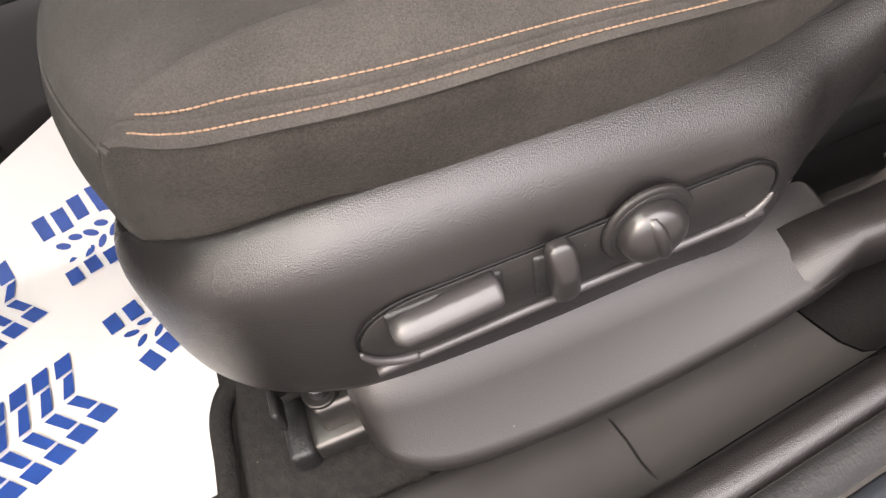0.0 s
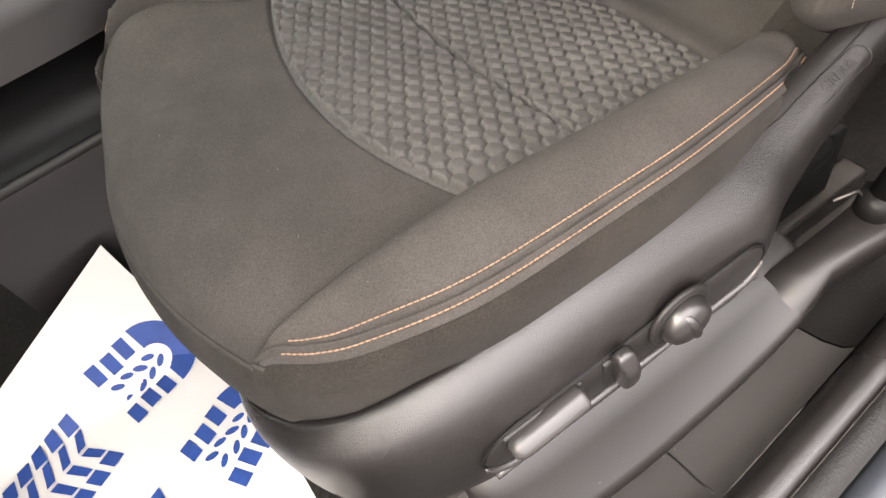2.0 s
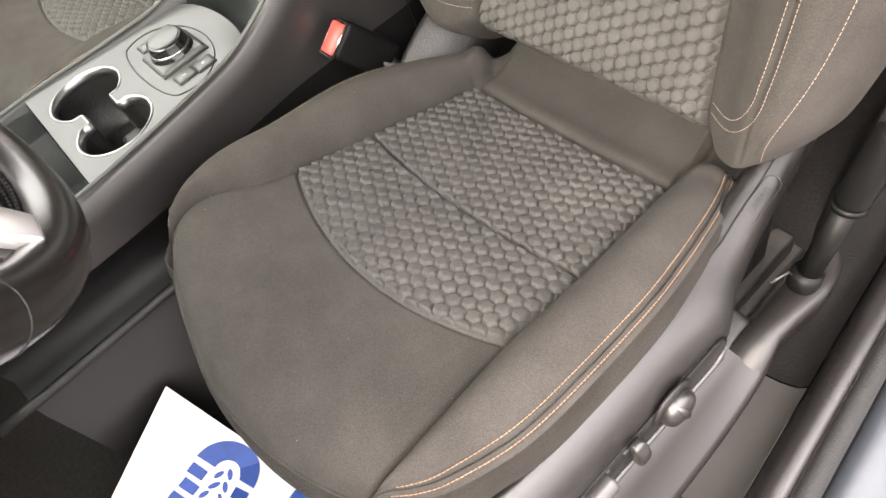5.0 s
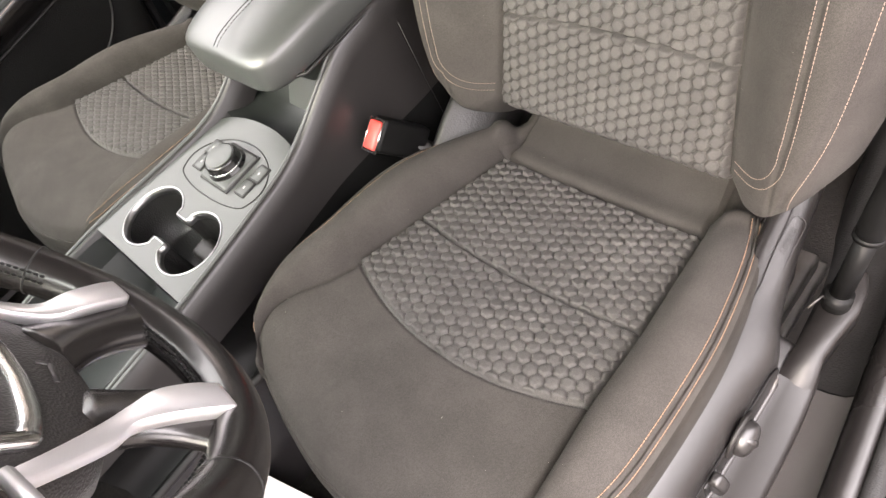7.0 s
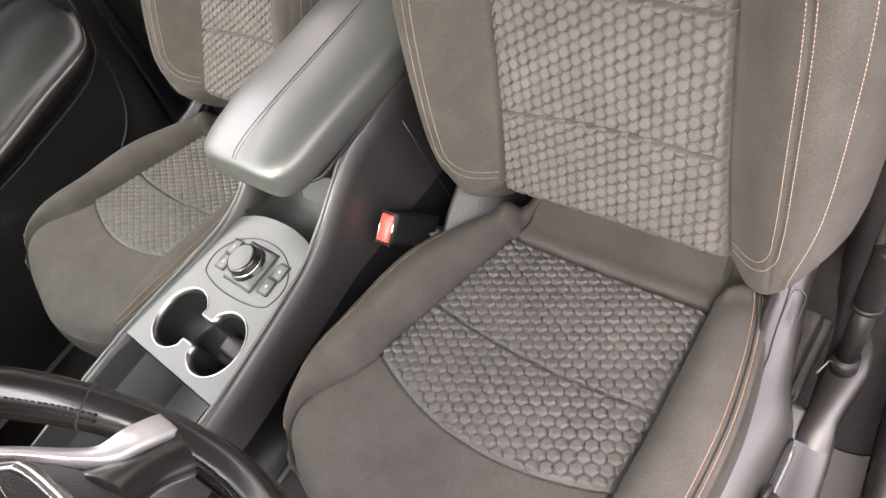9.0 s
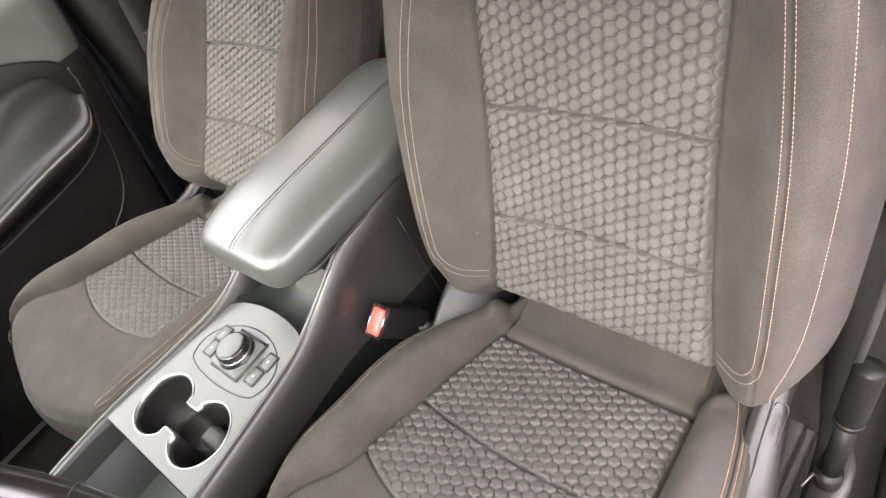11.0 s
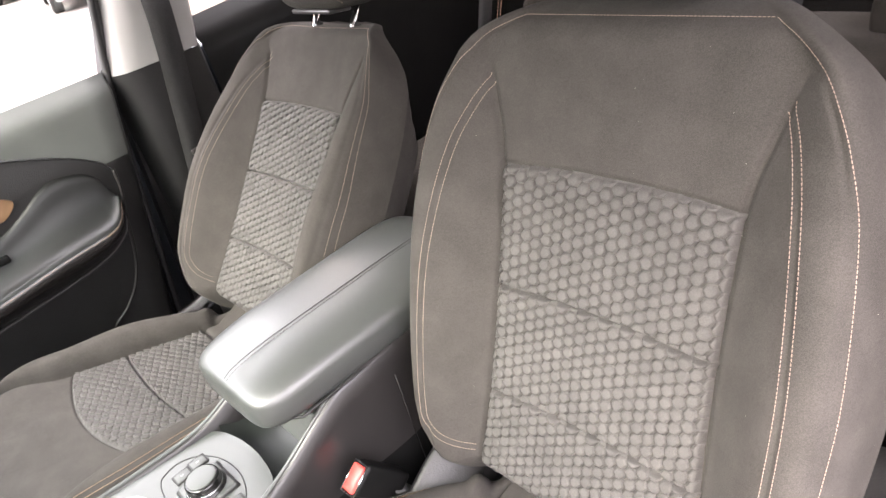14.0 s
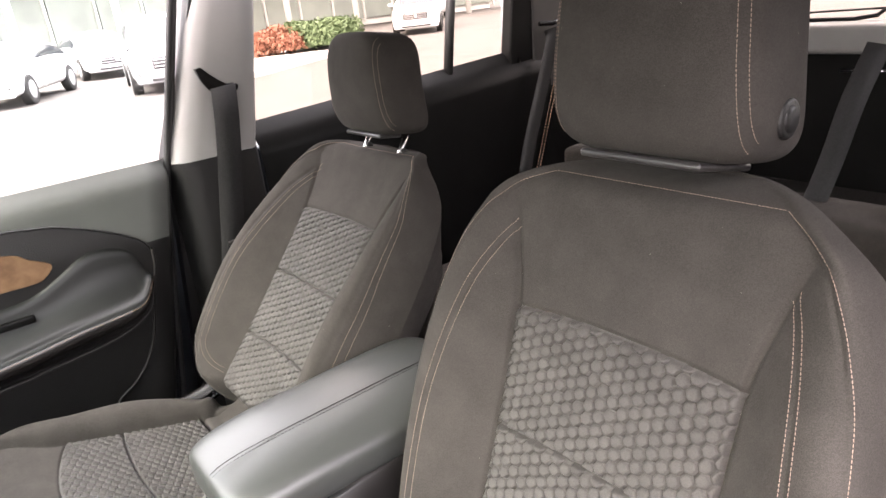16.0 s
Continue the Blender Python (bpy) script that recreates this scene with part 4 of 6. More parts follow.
def sole(tip, axis, ball, ball_axis):
    """The blue print of one shoe sole: heel, lugs and forefoot chevrons, each a shape of its own."""
    ax = Vector((*axis, 0)).normalized()
    cr = Vector((-ax.y, ax.x, 0))
    shapes = []

    def blob(pts, du=1.0, dw=1.19):
        bm = bmesh.new()
        vs = []
        for u, w in pts:
            p = Vector((*tip, 0)) + ax * u * du + cr * w * dw
            if p.x < -0.12:
                p.x = -0.12 + (p.x + 0.12) / 1.562
            vs.append(bm.verts.new(Vector((p.x, p.y, sheet_z(p.x, p.y) + 0.0022)) - MO))
        bm.faces.new(vs)
        shapes.append(bm)

    # heel horseshoe in two halves
    for sg in (1, -1):
        for a0, a1 in ((0.0, 0.45), (0.45, 0.95)):
            o = [(0.042 - 0.042 * math.cos(t), sg * 0.037 * math.sin(t)) for t in np.linspace(a0 * math.pi / 2, a1 * math.pi / 2, 7)]
            i = [(0.042 - 0.018 * math.cos(t), sg * 0.014 * math.sin(t)) for t in np.linspace(a1 * math.pi / 2, a0 * math.pi / 2, 7)]
            blob(o + i)
        for u, w in ((0.049, 0.036), (0.069, 0.0345), (0.089, 0.037)):
            blob([(u, sg * (w - 0.019)), (u - 0.003, sg * w), (u + 0.011, sg * (w + 0.001)), (u + 0.0135, sg * (w - 0.018))])
    for u, w, q in ((0.04, 0.004, 0.5), (0.046, -0.006, -0.4), (0.056, 0.007, 0.5), (0.06, -0.004, -0.6), (0.072, 0.009, 0.5), (0.075, -0.008, -0.4), (0.088, 0.006, 0.4), (0.09, -0.007, -0.5)):
        blob([(u + 0.0065 * math.cos(t) - 0.0025 * q * math.sin(t), w + 0.0065 * q * math.cos(t) + 0.0028 * math.sin(t)) for t in np.linspace(0, 2 * math.pi, 10, endpoint=False)])
    # forefoot, turned a little against the heel
    tip = ball
    ax = Vector((*ball_axis, 0)).normalized()
    cr = Vector((-ax.y, ax.x, 0))
    for k in range(7):
        u = 0.012 + 0.021 * k
        hw = 0.041 + 0.009 * math.sin(math.pi * min(1, (k + 1.2) / 6.5))
        for sg in (1, -1):
            blob([(u - 0.006, sg * (hw - 0.019)), (u - 0.013, sg * hw), (u + 0.002, sg * (hw + 0.001)), (u + 0.009, sg * (hw - 0.018))], 1, 1)
            blob([(u + 0.004, sg * 0.0025), (u - 0.005, sg * (hw - 0.022)), (u + 0.004, sg * (hw - 0.022)), (u + 0.0145, sg * 0.0025)], 1, 1)
    first = part("sole_print", shapes[0], BLUE, mat_sheet, "blue printed shoe sole")
    for b in shapes[1:]:
        part("sole_lug", b, BLUE, first)


sole((-0.148, -0.345), (0.25, -0.97), (-0.098, -0.473), (0.4, -0.917))
sole((-0.03, -0.293), (0.5, -0.87), (0.043, -0.412), (0.47, -0.88))

# ---- centre console ----
console = tagged(empty("centre_console", CX, 0, 0.08), "dark plastic centre console with cup holders and gear selector", "console")


def cpart(name, bm, material, parent=console, label="", smooth=True):
    ob = part(name, bm, material, parent, label, smooth)
    if parent is console:
        ob.location = (-CX, 0, -0.08)
    return ob


rim = smooth_path([(0.119, -0.46, 0.44), (0.119, -0.34, 0.45), (0.118, -0.24, 0.454), (0.106, -0.13, 0.457), (0.098, -0.06, 0.462), (0.094, -0.01, 0.478), (0.095, 0.04, 0.506), (0.097, 0.08, 0.528), (0.1, 0.12, 0.536)], 60)
tail = [(0.101, y, 0.537) for y in np.linspace(0.14, 0.52, 14)]
for sg in (1, -1):
    rows = []
    for hx, y, z in list(map(tuple, rim)) + tail:
        w = float(sstep(-0.12, -0.22, y))
        pr = [(-0.014, z - 0.05), (-0.012, z - 0.004), (-0.008, z), (-0.002, z - 0.0005), (0.003, z - 0.006), (0.006, z - 0.03), (0.01, 0.4), (0.012, 0.388), (0.012 - 0.03 * w, 0.38), (0.014 - 0.034 * w, 0.31), (0.018 - 0.002 * w, 0.298), (0.02, 0.28), (0.024, 0.09)]
        rows.append([(CX + sg * (hx + dx), y, zz) for dx, zz in pr])
    side = cpart("side_panel", loft([r[:8] for r in rows], False, False), CONSIDE)
    # the band set back between both panels is coloured much darker than they are
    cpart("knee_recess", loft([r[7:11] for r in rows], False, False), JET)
    cpart("lower_panel", loft([r[10:] for r in rows], False, False), CONSIDE)
    cpart("rim_strip", tube([(CX + sg * (hx - 0.005), y, z + 0.0005) for hx, y, z in rim], 0.0026, 10), CONSOLE, console, "pale grey edge strip")
    cpart("lower_lip", tube([(CX + sg * 0.134, y, 0.302) for y in np.linspace(-0.5, -0.13, 12)], 0.006, 8), PLASTIC)
    cpart("panel_joint", tube([(CX + sg * 0.1135, 0.157, 0.5), (CX + sg * 0.114, 0.157, 0.41), (CX + sg * 0.118, 0.157, 0.3)], 0.0006, 6), BLACK)


def loop_cups():
    """The outline of two cup wells joined by a waist between two straight tabs."""
    pts = []
    for cx, a0, a1 in ((-0.045, 42, 318), (0.045, 222, 498)):
        for t in np.linspace(radians(a0), radians(a1), 44):
            pts.append((CX + 0.004 + cx + 0.0425 * math.cos(t), -0.193 + 0.0425 * math.sin(t)))
        sg = -1 if cx < 0 else 1
        pts += [(CX + 0.004 + sg * k, -0.193 + sg * h) for k, h in ((0.0135, 0.0225), (0.0125, 0.0185), (0.009, 0.0172), (-0.009, 0.0172), (-0.0125, 0.0185), (-0.0135, 0.0225))]
    return pts


cups = loop_cups()
PZ = 0.4525
outer = [(CX - 0.112, -0.25), (CX + 0.112, -0.25), (CX + 0.106, -0.18), (CX + 0.098, -0.11), (CX + 0.09, -0.05)]
outer += [(CX + 0.088 * math.cos(t), -0.048 + 0.03 * math.sin(t)) for t in np.linspace(0.1, math.pi - 0.1, 14)]
outer += [(CX - 0.09, -0.05), (CX - 0.098, -0.11), (CX - 0.106, -0.18)]
bm = bmesh.new()
edges = []
for loop in (outer, cups):
    vs = [bm.verts.new((x, y, PZ)) for x, y in loop]
    edges += [bm.edges.new((vs[i], vs[(i + 1) % len(vs)])) for i in range(len(vs))]
bmesh.ops.triangle_fill(bm, use_beauty=True, use_dissolve=False, edges=edges)
ext = bmesh.ops.extrude_face_region(bm, geom=bm.faces[:])
bmesh.ops.translate(bm, vec=(0, 0, -0.006), verts=[v for v in ext["geom"] if isinstance(v, bmesh.types.BMVert)])
cover = cpart("cover_plate", bm, CONSOLE, console, "satin grey cover plate", False)
cpart("cup_well", loft([[(CX + 0.004 + (x - CX - 0.004) * k, -0.193 + (y + 0.193) * k, z) for x, y in cups] for z, k in ((PZ - 0.001, 1), (PZ - 0.03, 0.98), (PZ - 0.07, 0.94), (PZ - 0.074, 0.8), (PZ - 0.075, 0.02))], True, False), BLACK)
ca = np.array(cups)
ct = np.roll(ca, -1, 0) - np.roll(ca, 1, 0)
cn = np.stack([ct[:, 1], -ct[:, 0]], 1) / np.linalg.norm(ct, axis=1)[:, None]
cpart("cup_rim", loft([[(x + nx * o, y + ny * o, PZ + h) for (x, y), (nx, ny) in zip(cups, cn)] for o, h in ((0.0026, -0.002), (0.0026, 0.0006), (0.002, 0.0012), (0.0012, 0.0012), (-0.0002, 0.0002), (-0.0016, -0.0065), (-0.0016, -0.009))], True, False), RIMSTEEL, console, "satin metal ring round the cup holders")
cpart("cup_divider", rbox(0.05, 0.03, 0.04, 0.008, 3, Matrix.Translation((CX + 0.03, -0.185, PZ - 0.06))), PLASTIC)
# bin ahead of the cups
cpart("front_bin", loft([[(CX - w, -0.252, z), (CX + w, -0.252, z), (CX + w, -0.44, z), (CX - w, -0.44, z)] for z, w in ((PZ - 0.004, 0.108), (PZ - 0.04, 0.1), (PZ - 0.1, 0.07), (PZ - 0.101, 0.002))], True, False), BINGREY, console, "", False)
# selector
GX, GY = CX + 0.006, -0.09
arc = [(GX + 0.078 * math.cos(t), GY - 0.012 + 0.052 * math.sin(t)) for t in np.linspace(-0.35, math.pi + 0.35, 30)]
low_arc = [(GX + 0.073 * math.cos(t), GY - 0.03 + 0.016 * math.sin(t)) for t in np.linspace(math.pi + 0.1, 2 * math.pi - 0.1, 24)]
cpart("panel_groove", tube([(x, y, PZ + 0.0002) for x, y in arc + low_arc], 0.0009, 6, closed=True), BLACK)
base = cpart("selector_base", rbox(0.06, 0.058, 0.008, 0.004, 3, Matrix.Translation((GX, GY, PZ + 0.002))), CONSOLE)
cpart("base_gasket", rbox(0.0635, 0.0615, 0.003, 0.0014, 2, Matrix.Translation((GX, GY, PZ + 0.0006))), BLACK)
collar = [[(GX + r * math.cos(t), GY + r * math.sin(t), PZ + h) for t in np.linspace(0, 2 * math.pi, 48, endpoint=False)] for h, r in ((0.004, 0.027), (0.007, 0.026), (0.01, 0.0235), (0.02, 0.0225), (0.0222, 0.0215), (0.023, 0.0195))]
knob = cpart("gear_knob", loft(collar), GLOSS, console, "round gear selector knob, gloss black with a pale grey top")
part("knob_top", cyl(0.019, 0.003, 40, 0.001, m=Matrix.Translation((GX, GY, PZ + 0.0228))), CONSOLE, knob)
part("knob_band", cyl(0.0237, 0.003, 48, 0.0008, m=Matrix.Translation((GX, GY, PZ + 0.011))), CHROME, knob)
for bx, by in ((0.05, -0.012), (0.053, 0.012), (-0.05, -0.012), (-0.053, 0.012)):
    cpart("button_gap", rbox(0.0205, 0.0245, 0.003, 0.0014, 2, Matrix.Translation((GX + bx, GY + by, PZ + 0.0006))), BLACK)
    b = cpart("button", rbox(0.018, 0.021, 0.0042, 0.0018, 2, Matrix.Translation((GX + bx, GY + by, PZ + 0.0004))), CONSOLE)
    part("symbol", rbox(0.003, 0.004, 0.001, 0.0004, 1, Matrix.Translation((GX + bx, GY + by, PZ + 0.0024))), PILLAR, b)
# tray rising behind the selector up to the armrest
rows = []
for y, z in ((-0.025, 0.446), (0.0, 0.432), (0.03, 0.428), (0.055, 0.432), (0.068, 0.45), (0.075, 0.49), (0.09, 0.53)):
    rows.append([(CX + 0.088 * k, y - 0.012 * (1 - k * k), z + 0.01 * k * k) for k in np.linspace(-1, 1, 12)])
cpart("rear_tray", loft(rows, False, False), BINGREY)
cpart("phone_ledge", rbox(0.1, 0.006, 0.05, 0.002, 2, pose(CX + 0.02, 0.05, 0.448, -35, 0, 0)), CONSOLE)
# armrest lid
def lid(qx, qy, qz):
    return (qx * (1 + 0.05 * qy / 0.19), qy, qz + 0.012 * (1 - (qx / 0.105) ** 2) * (qz > 0) - 0.006 * (qy < -0.1) * (qy + 0.1) / -0.09)


arm = cpart("armrest", superbox(CX, 0.178, 0.553, 0.102, 0.195, 0.03, 0.3, 0.45, 72, 28, lid), ARMREST, console, "padded dark grey vinyl armrest lid with a stitched seam")
seam = []
for y in np.linspace(-0.012, 0.35, 40):
    ex = 1 - abs((y - 0.178) / 0.195) ** 4.5
    seam.append((CX + 0.014, y, 0.553 + 0.0305 * max(0.0, ex) ** 0.22 + 0.0112))
put("stitching", threads(seam, [(0, 0, 1)] * len(seam), 0.004, 0.0041, 0.0006), BLACK, arm, "line of dark thread")
put("stitching", threads([(x + 0.006, y, z - 0.0004) for x, y, z in seam], [(0, 0, 1)] * len(seam), 0.005, 0.0036, 0.0005), BLACK, arm, "line of dark thread")
part("lid_joint", tube([(CX + sgx * 0.1, y, 0.532) for sgx, y in [(1, q) for q in np.linspace(0.36, 0.03, 12)] + [(0.6, -0.008), (0, -0.014), (-0.6, -0.008)] + [(-1, q) for q in np.linspace(0.03, 0.36, 12)]], 0.0022, 6), BLACK, arm)
part("latch", rbox(0.026, 0.012, 0.012, 0.003, 2, Matrix.Translation((CX - 0.102, 0.14, 0.563))), PLASTIC, arm)

# ---- seat belt buckle beside the console ----
buckle = tagged(empty("seat_belt_buckle", -0.232, 0.042, 0.431), "black seat belt buckle with a red release button", "buckle")
hold = rbox(0.025, 0.044, 0.085, 0.006, 3, pose(0, 0, 0, 35, 0, 0) @ Matrix.Translation((0, 0.002, -0.045)))
part("housing", hold, JET, buckle)
part("button", rbox(0.019, 0.036, 0.008, 0.0028, 2, pose(0, 0, 0, 35, 0, 0)), RED, buckle)
part("button_frame", tube([Matrix.Rotation(radians(35), 3, "X") @ Vector((sx * 0.0118, sy * 0.0205, 0.0)) for sx, sy in ((1, 1), (1, -1), (-1, -1), (-1, 1))], 0.0016, 6, closed=True), CHROME, buckle)
part("stalk", tube([(0.0, 0.04, -0.06), (0.005, 0.08, -0.14), (0.01, 0.1, -0.24)], 0.013, 10), BLACK, buckle)

# ---- belt tensioner and anchor beside the driver's seat ----
tens = tagged(empty("seat_belt_tensioner", 0.258, 0.18, 0.24), "black cylindrical seat belt tensioner at the seat's side", "seat belt")
T0, T1, T2 = Vector((0.26, 0.178, 0.247)), Vector((0.268, 0.197, 0.345)), Vector((0.276, 0.212, 0.43))
TO = Vector((0.258, 0.18, 0.24))
def rel(*pts):
    return [p - TO for p in pts]


part("lower_tube", tube(rel(T0, T1), 0.0105, 20), JET, tens)
part("upper_tube", tube(rel(T1, T1 + (T2 - T1) * 0.12, T2 - (T2 - T1) * 0.05, T2), [0.012, 0.0142, 0.0142, 0.0115], 20), JET, tens)
part("band", tube(rel(T1 + Vector((0, 0, -0.002)), T1 + Vector((0.0, 0.001, 0.003))), 0.0148, 24), JET, tens)
part("foot_clip", tube(rel(T0 + Vector((0, -0.004, -0.01)), T0 + Vector((0, 0.002, 0.008))), 0.0145, 20), JET, tens)
part("cable", tube([p - TO for p in (Vector((0.264, 0.212, 0.42)), Vector((0.27, 0.222, 0.48)), Vector((0.276, 0.24, 0.56)), Vector((0.284, 0.26, 0.68)), Vector((0.292, 0.28, 0.82)))], 0.004, 8), WEB, tens)
part("steel_loop", tube(rel(T0 + Vector((-0.018, -0.03, 0.01)), T0 + Vector((-0.012, -0.012, 0.012)), T0 + Vector((-0.004, -0.006, 0.0))), 0.0015, 10), STEEL, tens)
# bracket that the tensioner stands on, part of the seat's rail cover
rows = []
for y, x0, x1, zi, zo, zb in ((0.05, 0.25, 0.276, 0.228, 0.2, 0.19), (0.07, 0.248, 0.28, 0.234, 0.205, 0.192), (0.085, 0.248, 0.281, 0.2375, 0.2135, 0.195), (0.1, 0.248, 0.279, 0.2385, 0.228, 0.198), (0.115, 0.248, 0.276, 0.239, 0.236, 0.203), (0.14, 0.248, 0.278, 0.24, 0.238, 0.205), (0.176, 0.247, 0.283, 0.241, 0.24, 0.21), (0.205, 0.247, 0.28, 0.241, 0.24, 0.213), (0.225, 0.25, 0.272, 0.238, 0.237, 0.215)):
    rows.append([(x0, y, zi), (x1 - 0.006, y, zo + 0.001), (x1 - 0.002, y, zo - 0.001), (x1, y, zo - 0.005), (x1, y, zb), (x1 - 0.012, y, zb - 0.006), (x0, y, zb - 0.006)])
br = part("belt_bracket", loft(rows, True, False), COVER, driver, "grained plastic belt bracket")
br.location = (0, 0, -0.1)

# ---- steering wheel ----
WX, WY, WZ, TILT = 0.009, -0.331, 0.783, 27.6
wheel = tagged(empty("steering_wheel", WX, WY, WZ), "black leather steering wheel with silver spoke trim", "steering wheel")
wheel.rotation_euler = (radians(90 + TILT), 0, 0)
def ringpt(r, deg, z=0.0):
    """deg is counted from the foot of the wheel towards the door."""
    return Vector((r * math.sin(radians(deg)), -r * math.cos(radians(deg)), z))


RIM = 0.1705


def rim_r(d):
    return 0.0165 + 0.0016 * math.exp(-(((d - 62) / 14) ** 2)) + 0.0016 * math.exp(-(((d + 62) / 14) ** 2))


part("rim", tube([ringpt(RIM, d) for d in np.arange(-180, 180, 3.0)], [rim_r(d) for d in np.arange(-180, 180, 3.0)], 22, closed=True), LEATHER, wheel)
for d0, d1 in ((-19, 19), (42, 76), (-76, -42)):
    for z in (-0.004, 0.001):
        lace = [ringpt(RIM - 0.0166 + 0.04 * max(0, -z - 0.001), d, z) for d in np.arange(d0, d1, 1.0)]
        inward = [ringpt(-1, d, -0.2) for d in np.arange(d0, d1, 1.0)]
        put("lacing", threads(lace, inward, 0.0042, 0.0034, 0.0009), JET, wheel, "black thread lacing")
for d in (48, -48):
    part("rim_joint", tube([ringpt(RIM + (rim_r(d) - 0.0003) * math.cos(a), d, (rim_r(d) - 0.0003) * math.sin(a)) for a in np.linspace(0, 2 * math.pi, 20, endpoint=False)], 0.0009, 6, closed=True), BLACK, wheel)


def dished(outline, z0, z1, inset, steps=5):
    """A pad with a rounded shoulder over an outline, its face towards the driver at z1."""
    c = Vector((sum(p[0] for p in outline) / len(outline), sum(p[1] for p in outline) / len(outline), 0))
    rings = []
    for k in range(steps + 1):
        a = math.pi / 2 * k / steps
        rings.append([Vector((p[0], p[1], 0)) + (c - Vector((p[0], p[1], 0))).normalized() * inset * (1 - math.cos(a)) + Vector((0, 0, z0 + (z1 - z0) * math.sin(a))) for p in outline])
    last = rings[-1]
    rings += [[c * k + p * (1 - k) + Vector((0, 0, z1 * k - 0.004 * k)) for p in last] for k in (0.35, 0.7, 0.98)]
    return loft(rings)


half = [(0.0, -0.106), (0.03, -0.104), (0.052, -0.097), (0.068, -0.086), (0.08, -0.068), (0.089, -0.045), (0.092, -0.01), (0.086, 0.03), (0.07, 0.058), (0.04, 0.07), (0.0, 0.074)]
face = [tuple(p) for p in smooth_path([(-x, y) for x, y in half[::-1]] + half[1:], 90)][:-1]
hub = part("hub", dished(face, 0.04, 0.006, 0.014), HUBSKIN, wheel, "grained black airbag cover")
arc_mid = smooth_path([(-0.05, 0.035), (-0.063, 0.0), (-0.066, -0.044), (-0.061, -0.05), (-0.047, -0.055), (-0.018, -0.0595), (0.0, -0.06), (0.018, -0.0595), (0.047, -0.055), (0.061, -0.05), (0.066, -0.044), (0.063, 0.0), (0.05, 0.035)], 90)
arc_t = np.gradient(arc_mid, axis=0)
arc_t /= np.linalg.norm(arc_t, axis=1)[:, None]
part("emblem_arc", loft([[(x - ty * 0.0055 * u, y + tx * 0.0055 * u, 0.003 + v) for u, v in ((-1, 0.004), (-1, -0.001), (-0.6, -0.0028), (0.6, -0.0028), (1, -0.001), (1, 0.004))] for (x, y), (tx, ty) in zip(arc_mid, arc_t)]), CHROME, hub, "bright chrome surround")
emblem = part("emblem", rbox(0.078, 0.03, 0.005, 0.0018, 2, Matrix.Translation((0.0, -0.016, 0.0008))), CHROME, hub)
for k in range(3):
    part("emblem_bar", rbox(0.02, 0.019, 0.004, 0.0012, 2, Matrix.Translation((-0.025 + 0.025 * k, -0.016, -0.001))), EMBLEM, emblem)
    part("emblem_inlay", rbox(0.012, 0.008, 0.003, 0.0008, 2, Matrix.Translation((-0.025 + 0.025 * k, -0.016, -0.0025))), CHROME, emblem)
part("airbag_mark", rbox(0.02, 0.003, 0.0012, 0.0004, 1, pose(0.005, -0.081, 0.0048, 0, 0, 8)), SWITCH, hub)
part("airbag_mark", rbox(0.003, 0.007, 0.0012, 0.0004, 1, pose(-0.006, -0.079, 0.0048, 0, 0, 30)), SWITCH, hub)
part("horn_mark", rbox(0.007, 0.006, 0.0012, 0.0004, 1, pose(-0.006, -0.046, 0.0035, 0, 0, 20)), SWITCH, hub)
